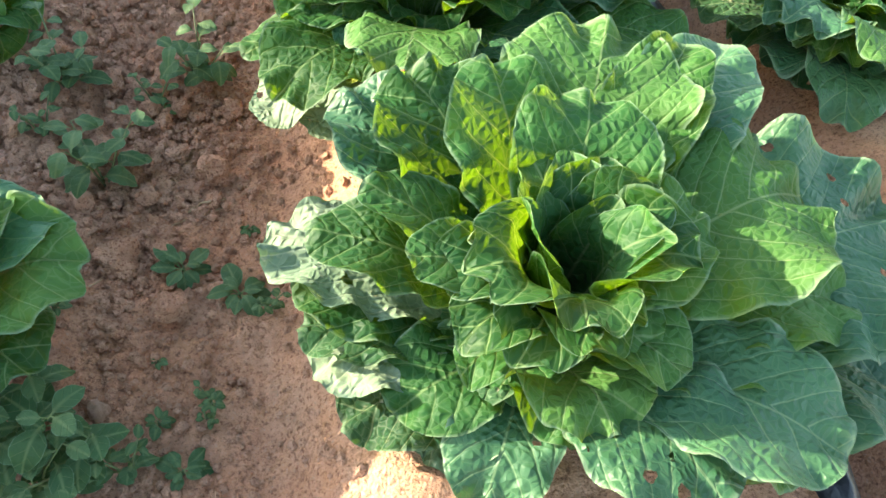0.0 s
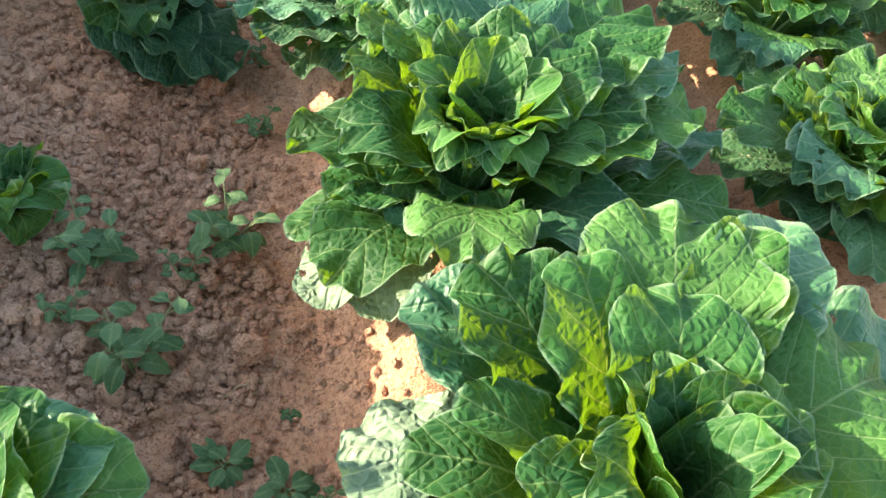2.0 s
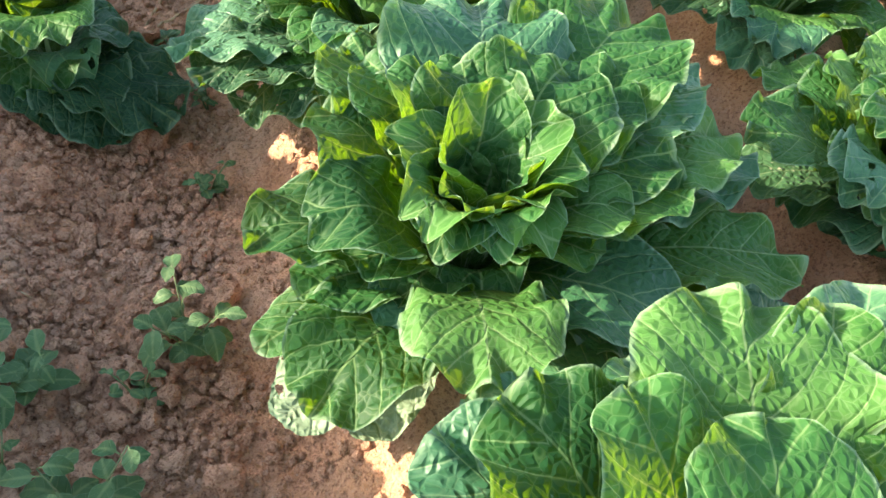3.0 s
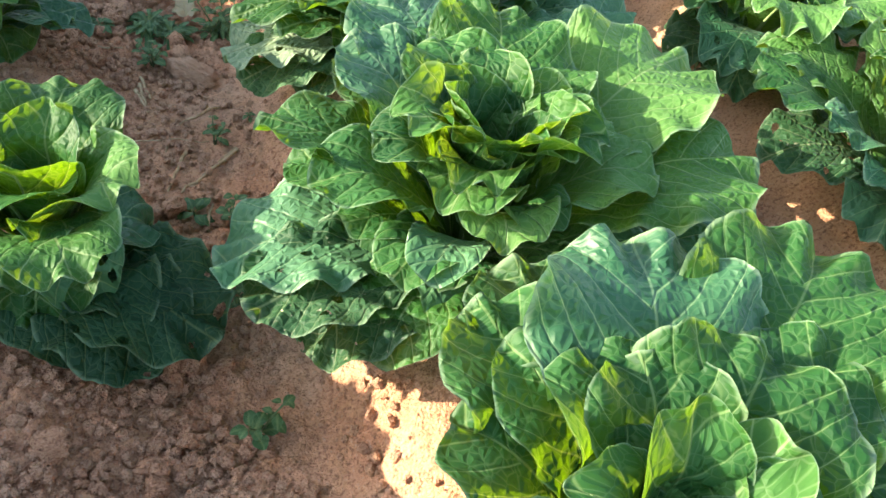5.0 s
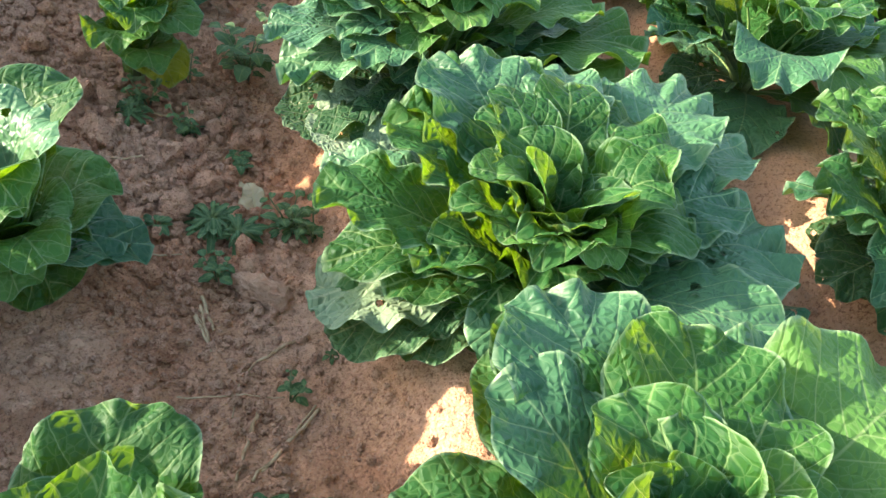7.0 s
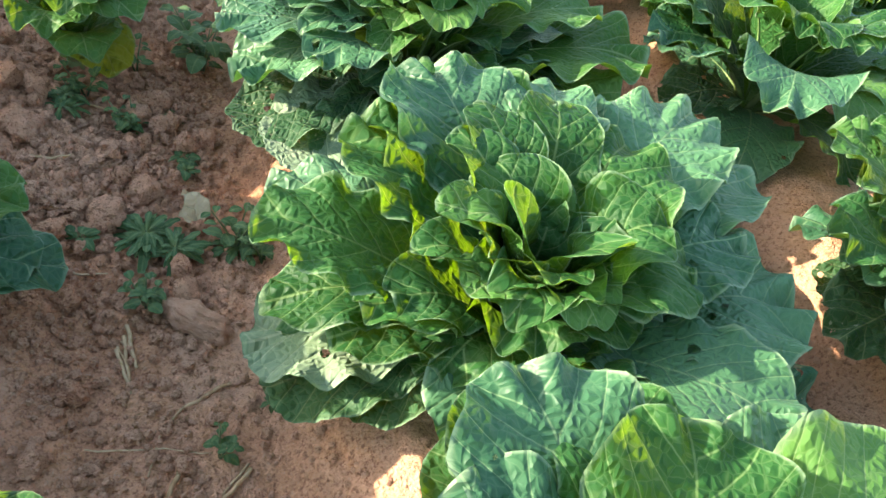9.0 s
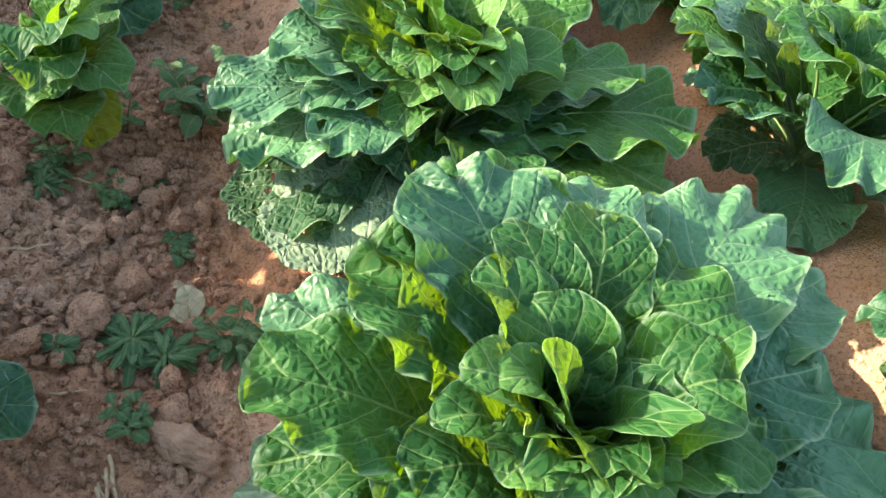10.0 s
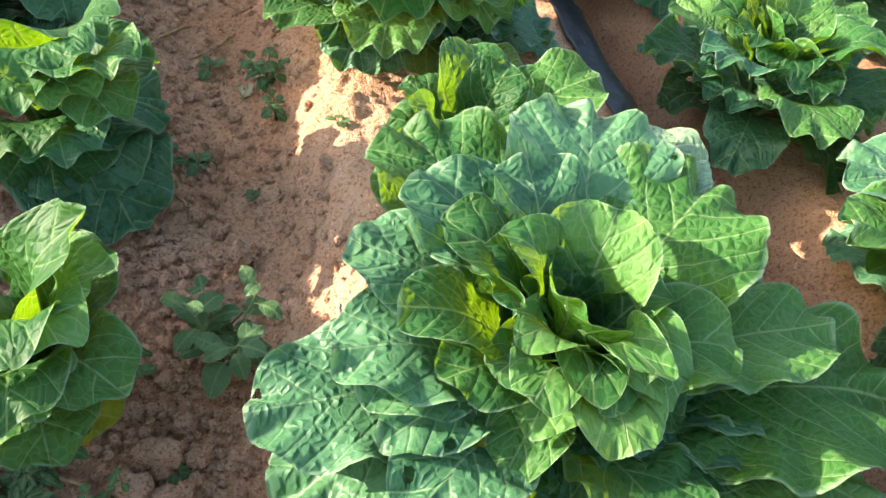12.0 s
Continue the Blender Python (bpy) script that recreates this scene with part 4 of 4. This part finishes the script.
# ---- weeds ----
def weed(x, y, size, shape, seed):
    """1: oval leaves on two or three stems, 2: a low tuft, 3: feathery leaves."""
    rng = np.random.default_rng(seed)
    words = {1: "small weed with oval grey-green leaves on the soil", 2: "low tufted green weed seedling on the soil", 3: "feathery dark green weed on the soil"}[shape]
    ob = thing("weed", x, y, ground_z(x, y) - 0.002, words, "weed", "weeds in the furrow")
    turn = rng.uniform(0, 6.28)
    stems = (3 if size > 0.06 else 2) if shape == 1 else 1
    for b in range(stems):
        tall = size * {1: 1.25, 2: 0.3, 3: 0.35}[shape] * rng.uniform(0.75, 1.1)
        lean = np.array([math.cos(turn + 2.1 * b), math.sin(turn + 2.1 * b)]) * tall * (0.45 if stems > 1 else 0.1)
        vs, fs = tube([(0, 0, -0.006), (lean[0] * 0.4, lean[1] * 0.4, tall * 0.5), (lean[0], lean[1], tall)], [0.0020, 0.0016, 0.0009], 5)
        link_mesh("stem", vs, fs, STEM, ob)
        count = {1: 8, 2: 10, 3: 20}[shape]
        for j in range(count):
            k = j / (count - 1)
            z0 = tall * (0.2 + 0.8 * k)
            R = size * {1: 0.56, 2: 0.75, 3: 0.85}[shape] * rng.uniform(0.7, 1.15) * (1 - 0.4 * k)
            W = R * {1: 0.60, 2: 0.55, 3: 0.24}[shape] * rng.uniform(0.85, 1.15)
            piece = leaf(ob, rng, 137.5 * j + 50 * b + rng.normal(0, 16), R, z0 + R * rng.uniform(-0.25, 0.30), W, z0 + R * rng.uniform(0.2, 0.5), WEED, cup=0.12, ruffle=0.7, z0=z0,
                         ns=13, nt=8, blister=0.0, base=0.001, stalk=0.10, curl=0.03, floor=-1.0, oval=shape < 3, belly=0.0, lobe=3.0 if shape == 3 else 0.5)
            piece.location = (lean[0] * (0.2 + 0.8 * k), lean[1] * (0.2 + 0.8 * k), 0)
    return ob


WEEDS = [
    (-0.381, 0.973, 0.0975, 1), (-0.294, 0.803, 0.111, 1), (-0.383, 0.856, 0.05, 1), (-0.245, 0.966, 0.055, 1),
    (-0.185, 1.044, 0.104, 1), (-0.16, 0.657, 0.07, 2), (-0.076, 0.619, 0.07, 2), (-0.033, 0.598, 0.04, 1),
    (-0.076, 0.744, 0.022, 2), (-0.163, 1.362, 0.06, 1), (-0.165, 1.58, 0.05, 1), (-0.091, 0.456, 0.036, 1),
    (-0.095, 0.428, 0.025, 1), (-0.293, 0.404, 0.117, 1), (-0.25, 0.356, 0.104, 1), (-0.177, 0.358, 0.06, 1),
    (-0.116, 0.362, 0.05, 2), (-0.156, 0.427, 0.035, 2), (-0.171, 0.513, 0.02, 2), (-0.31, 0.569, 0.04, 1),
    (-0.276, 0.336, 0.104, 1),
]
MORE_WEEDS = [
    (-0.326, 2.341, 0.07, 3), (-0.319, 2.211, 0.055, 1), (-0.186, 2.333, 0.06, 3), (-0.281, 2.514, 0.04, 2),
    (-0.207, 1.957, 0.04, 1), (-0.242, 1.772, 0.06, 2), (-0.187, 1.75, 0.05, 1), (-0.136, 1.728, 0.05, 2),
    (-0.141, 2.039, 0.03, 2), (-0.281, 2.871, 0.07, 1), (-0.392, 2.625, 0.04, 2), (-0.321, 2.223, 0.05, 1),
    (-0.282, 2.532, 0.035, 2), (-0.329, 2.341, 0.075, 3), (-0.285, 2.326, 0.06, 3), (-0.375, 2.623, 0.05, 1),
    (-0.491, 2.663, 0.05, 3), (-0.204, 2.339, 0.05, 3), (-0.271, 2.831, 0.06, 1), (-0.383, 2.615, 0.036, 1),
    (-0.387, 2.621, 0.05, 1),
]
LAST_WEEDS = [
    (-0.287, 2.545, 0.04, 2), (-0.333, 2.346, 0.07, 3), (-0.283, 2.313, 0.07, 3), (-0.194, 2.341, 0.07, 1),
    (-0.151, 2.308, 0.06, 1), (-0.491, 2.629, 0.05, 3), (-0.422, 2.327, 0.05, 2), (-0.21, 3.447, 0.07, 1),
    (-0.19, 3.34, 0.05, 1), (-0.06, 3.409, 0.06, 2), (-0.325, 3.24, 0.05, 2), (-0.37, 3.231, 0.05, 1),
    (-0.23, 3.168, 0.03, 2), (-0.391, 2.806, 0.06, 1), (-0.094, 3.217, 0.035, 2), (-0.325, 2.668, 0.04, 2),
    (-0.465, 2.695, 0.06, 1), (-0.491, 2.66, 0.05, 2), (-0.317, 3.517, 0.05, 2), (-0.489, 2.689, 0.04, 1),
    (0.856, 2.081, 0.06, 2), (0.853, 2.14, 0.05, 3),
]
for i, (x, y, size, shape) in enumerate(WEEDS + MORE_WEEDS + LAST_WEEDS):
    weed(x, y, size, shape, 900 + i)
weed(-0.267, 2.832, 0.12, 1, 990)


# ---- stones, stalks, dry leaves and clods ----
def lump(rng, rough=0.28, detail=2):
    """A rounded, knobbly lump about one across each way."""
    bm = bmesh.new()
    bmesh.ops.create_icosphere(bm, subdivisions=detail, radius=1.0)
    off = Vector(rng.uniform(-50, 50, 3))
    for v in bm.verts:
        d = v.co.normalized()
        v.co = d * (1 + rough * noise.noise(d * 1.3 + off) + 0.5 * rough * noise.noise(d * 3.1 + off) + 0.25 * rough * noise.noise(d * 7.0 + off))
    return bm


def lump_mesh(name, rng, material, rough, detail):
    bm = lump(rng, rough, detail)
    me = bpy.data.meshes.new(name)
    bm.to_mesh(me)
    bm.free()
    me.materials.append(material)
    me.polygons.foreach_set("use_smooth", [detail > 2] * len(me.polygons))
    return me


STONES = [
    (-0.245, 2.18, 0.032, 1), (-0.395, 2.378, 0.024, 0), (-0.431, 2.564, 0.011, 2), (-0.549, 2.562, 0.03, 0),
    (-0.128, 0.986, 0.02, 0), (-0.25, 0.669, 0.028, 0), (-0.231, 0.44, 0.014, 2), (-0.247, 0.661, 0.022, 0),
    (-0.43, 2.566, 0.012, 2), (-0.392, 2.39, 0.03, 0), (-0.441, 2.395, 0.014, 0), (-0.429, 2.566, 0.01, 2),
    (-0.536, 2.568, 0.022, 0), (-0.203, 0.872, 0.014, 0), (-0.245, 1.282, 0.013, 0), (-0.193, 0.723, 0.01, 0),
    (-0.283, 1.015, 0.015, 0), (-0.199, 0.875, 0.018, 0), (-0.246, 1.288, 0.012, 0), (-0.323, 3.11, 0.006, 2),
    (-0.116, 3.154, 0.01, 0), (-0.396, 2.377, 0.022, 0), (-0.466, 2.325, 0.025, 0), (-0.436, 2.506, 0.015, 0),
]
_r = np.random.default_rng(41)
for x, y, r, sort in STONES:
    me = lump_mesh("stone" if sort else "soil_clod", _r, STONE if sort else CLOD, 0.42 if sort else 0.5, 4 if r > 0.012 else 3)
    ob = new("stone" if sort else "soil_clod", me)
    ob.matrix_basis = pose(x, y, ground_z(x, y) + r * (0.42 if sort else 0.3), *(_r.uniform(-12, 12, 2)), -28 if sort == 1 else _r.uniform(0, 360)) @ Matrix.Diagonal((r * (1.45 if sort == 1 else 1.1), r * (0.72 if sort == 1 else 0.85), r * (0.72 if sort else 0.62), 1))
    tagged(ob, {0: "crumbly reddish brown clod of dry soil", 1: "pale pinkish brown oblong stone lying on the soil", 2: "small pale pinkish stone on the soil"}[sort],
           "stone" if sort else "soil clod", "stones in the furrow" if sort else "clods in the furrow")

SHAPES = [lump_mesh("soil_clod", _r, CLOD, 0.55, 2) for _ in range(6)]


made = 0
while made < 298:
    x, y = _r.uniform(-0.85, 0.0), _r.uniform(0.3, 3.6)
    if not -0.78 < x - row_x(y) < -0.20 or _r.random() > cloddy(x, y) ** 1.5:
        continue
    r = 0.0090 + 0.0200 * _r.random() ** 2.2
    ob = new("soil_clod", SHAPES[made % 6])
    ob.matrix_basis = pose(x, y, ground_z(x, y) + r * 0.6, *_r.uniform(0, 360, 3)) @ Matrix.Diagonal((r, r * _r.uniform(0.7, 1), r * _r.uniform(0.6, 0.9), 1))
    tagged(ob, "small crumbly reddish brown clod of soil", "soil clod", "clods in the furrow")
    made += 1


def crumbs(count):
    """All the crumbs too small to pick up one by one."""
    bm = lump(_r, 0.5, 1)
    base = np.array([v.co for v in bm.verts])
    tri = np.array([[v.index for v in f.verts] for f in bm.faces])
    bm.free()
    vs, fs, n = [], [], 0
    while n < count:
        x, y = _r.uniform(-0.9, 0.95), _r.uniform(0.2, 3.9)
        d = x - row_x(y)
        if not (-0.9 < d < -0.14 or 0.56 < d < 0.7) or _r.random() > cloddy(x, y) + 0.15:
            continue
        r = 0.0016 + 0.0105 * _r.random() ** 2.6
        m = np.array(Euler(_r.uniform(0, 6.28, 3)).to_matrix()) * np.array([r, r * 0.8, r * 0.7])
        vs.append(base @ m.T + np.array([x, y, ground_z(x, y) + r * 0.2]))
        fs.append(tri + len(base) * n)
        n += 1
    ob = link_mesh("soil_crumbs", np.concatenate(vs), np.concatenate(fs).tolist(), CLOD, smooth=False)
    tagged(ob, "loose crumbs of reddish brown soil", "soil crumbs", kind="stuff")


crumbs(26000)

STALKS = [
    (0.0042, (-0.182, 2.081), (-0.221, 2.059), (-0.256, 2.037)),
    (0.0025, (-0.256, 2.037), (-0.282, 1.989), (-0.291, 1.934)),
    (0.0045, (-0.254, 1.942), (-0.27, 1.884), (-0.285, 1.832)),
    (0.0048, (-0.166, 1.938), (-0.21, 1.89), (-0.263, 1.83)),
    (0.003, (-0.17, 1.947), (-0.227, 1.871), (-0.251, 1.843)),
    (0.0045, (-0.344, 2.161), (-0.328, 2.082)),
    (0.003, (-0.351, 2.141), (-0.329, 2.096)),
    (0.0018, (-0.37, 1.975), (-0.29, 1.973), (-0.216, 1.963)),
    (0.0025, (-0.179, 0.757), (-0.151, 0.783), (-0.116, 0.794)),
    (0.002, (-0.323, 1.117), (-0.305, 1.068), (-0.295, 1.021)),
    (0.0025, (-0.359, 3.174), (-0.339, 3.138), (-0.327, 3.106)),
    (0.005, (-0.448, 3.573), (-0.397, 3.621), (-0.358, 3.661)),
    (0.003, (-0.36, 3.543), (-0.298, 3.595), (-0.271, 3.649)),
]
MORE_STALKS = [
    (0.0035, (-0.52, 2.487), (-0.489, 2.496), (-0.462, 2.508)),
    (0.0025, (-0.424, 2.261), (-0.378, 2.27)),
    (0.0045, (-0.342, 2.177), (-0.321, 2.1)),
    (0.003, (-0.345, 2.151), (-0.329, 2.129)),
    (0.002, (-0.19, 0.742), (-0.152, 0.765), (-0.117, 0.781)),
    (0.0025, (-0.329, 0.546), (-0.303, 0.587), (-0.261, 0.628)),
    (0.002, (-0.313, 1.111), (-0.293, 1.036)),
    (0.004, (-0.502, 2.695), (-0.458, 2.663), (-0.422, 2.651)),
    (0.0025, (-0.449, 1.155), (-0.415, 1.143), (-0.394, 1.132)),
    (0.004, (-0.223, 1.742), (-0.213, 1.802)),
    (0.002, (-0.342, 1.566), (-0.312, 1.614)),
    (0.004, (-0.351, 2.134), (-0.324, 2.059)),
]
for r, *pts in STALKS + MORE_STALKS:
    r *= 0.75
    line = []
    for (ax, ay), (bx, by) in zip(pts, pts[1:]):
        for k in range(5):
            x, y = ax + (bx - ax) * k / 5, ay + (by - ay) * k / 5
            line.append((x + _r.normal(0, r * 0.35), y + _r.normal(0, r * 0.35)))
    line.append(pts[-1])
    x0, y0 = line[0]
    z0 = ground_z(x0, y0)
    vs, fs = tube([(x - x0, y - y0, max(ground_z(x, y), z0 - 0.01) - z0 + r * 0.9) for x, y in line], [r * (1 - 0.35 * i / len(line)) * _r.uniform(0.88, 1.12) for i in range(len(line))], 6)
    ob = link_mesh("dry_stalk", vs, fs, TWIG)
    ob.location = (x0, y0, z0)
    tagged(ob, "dry brown plant stalk lying on the soil", "dry stalk", "dry stalks in the furrow")

for x, y, size, turn in [(-0.252, 2.386, 0.055, 100), (-0.252, 3.443, 0.03, 20), (-0.263, 2.454, 0.03, 200)]:
    ob = thing("dry_leaf", x, y, ground_z(x, y), "withered pale dry leaf standing on the soil", "dry leaf", "dry leaves in the furrow")
    rng = np.random.default_rng(int(size * 1000 + turn))
    leaf(ob, rng, turn, size * 0.75, size * 0.8, size * 0.8, size * 0.35, DRY, cup=0.15, ruffle=1.4, z0=0.0, ns=14, nt=10, blister=0.2, base=0.001, floor=0.0, belly=0.0, name="blade")
    leaf(ob, rng, turn + 70, size * 0.6, size * 0.5, size * 0.6, size * 0.4, DRY, cup=0.5, ruffle=1.4, z0=0.0, ns=14, nt=10, blister=0.2, base=0.001, floor=0.0, belly=0.0, name="blade")
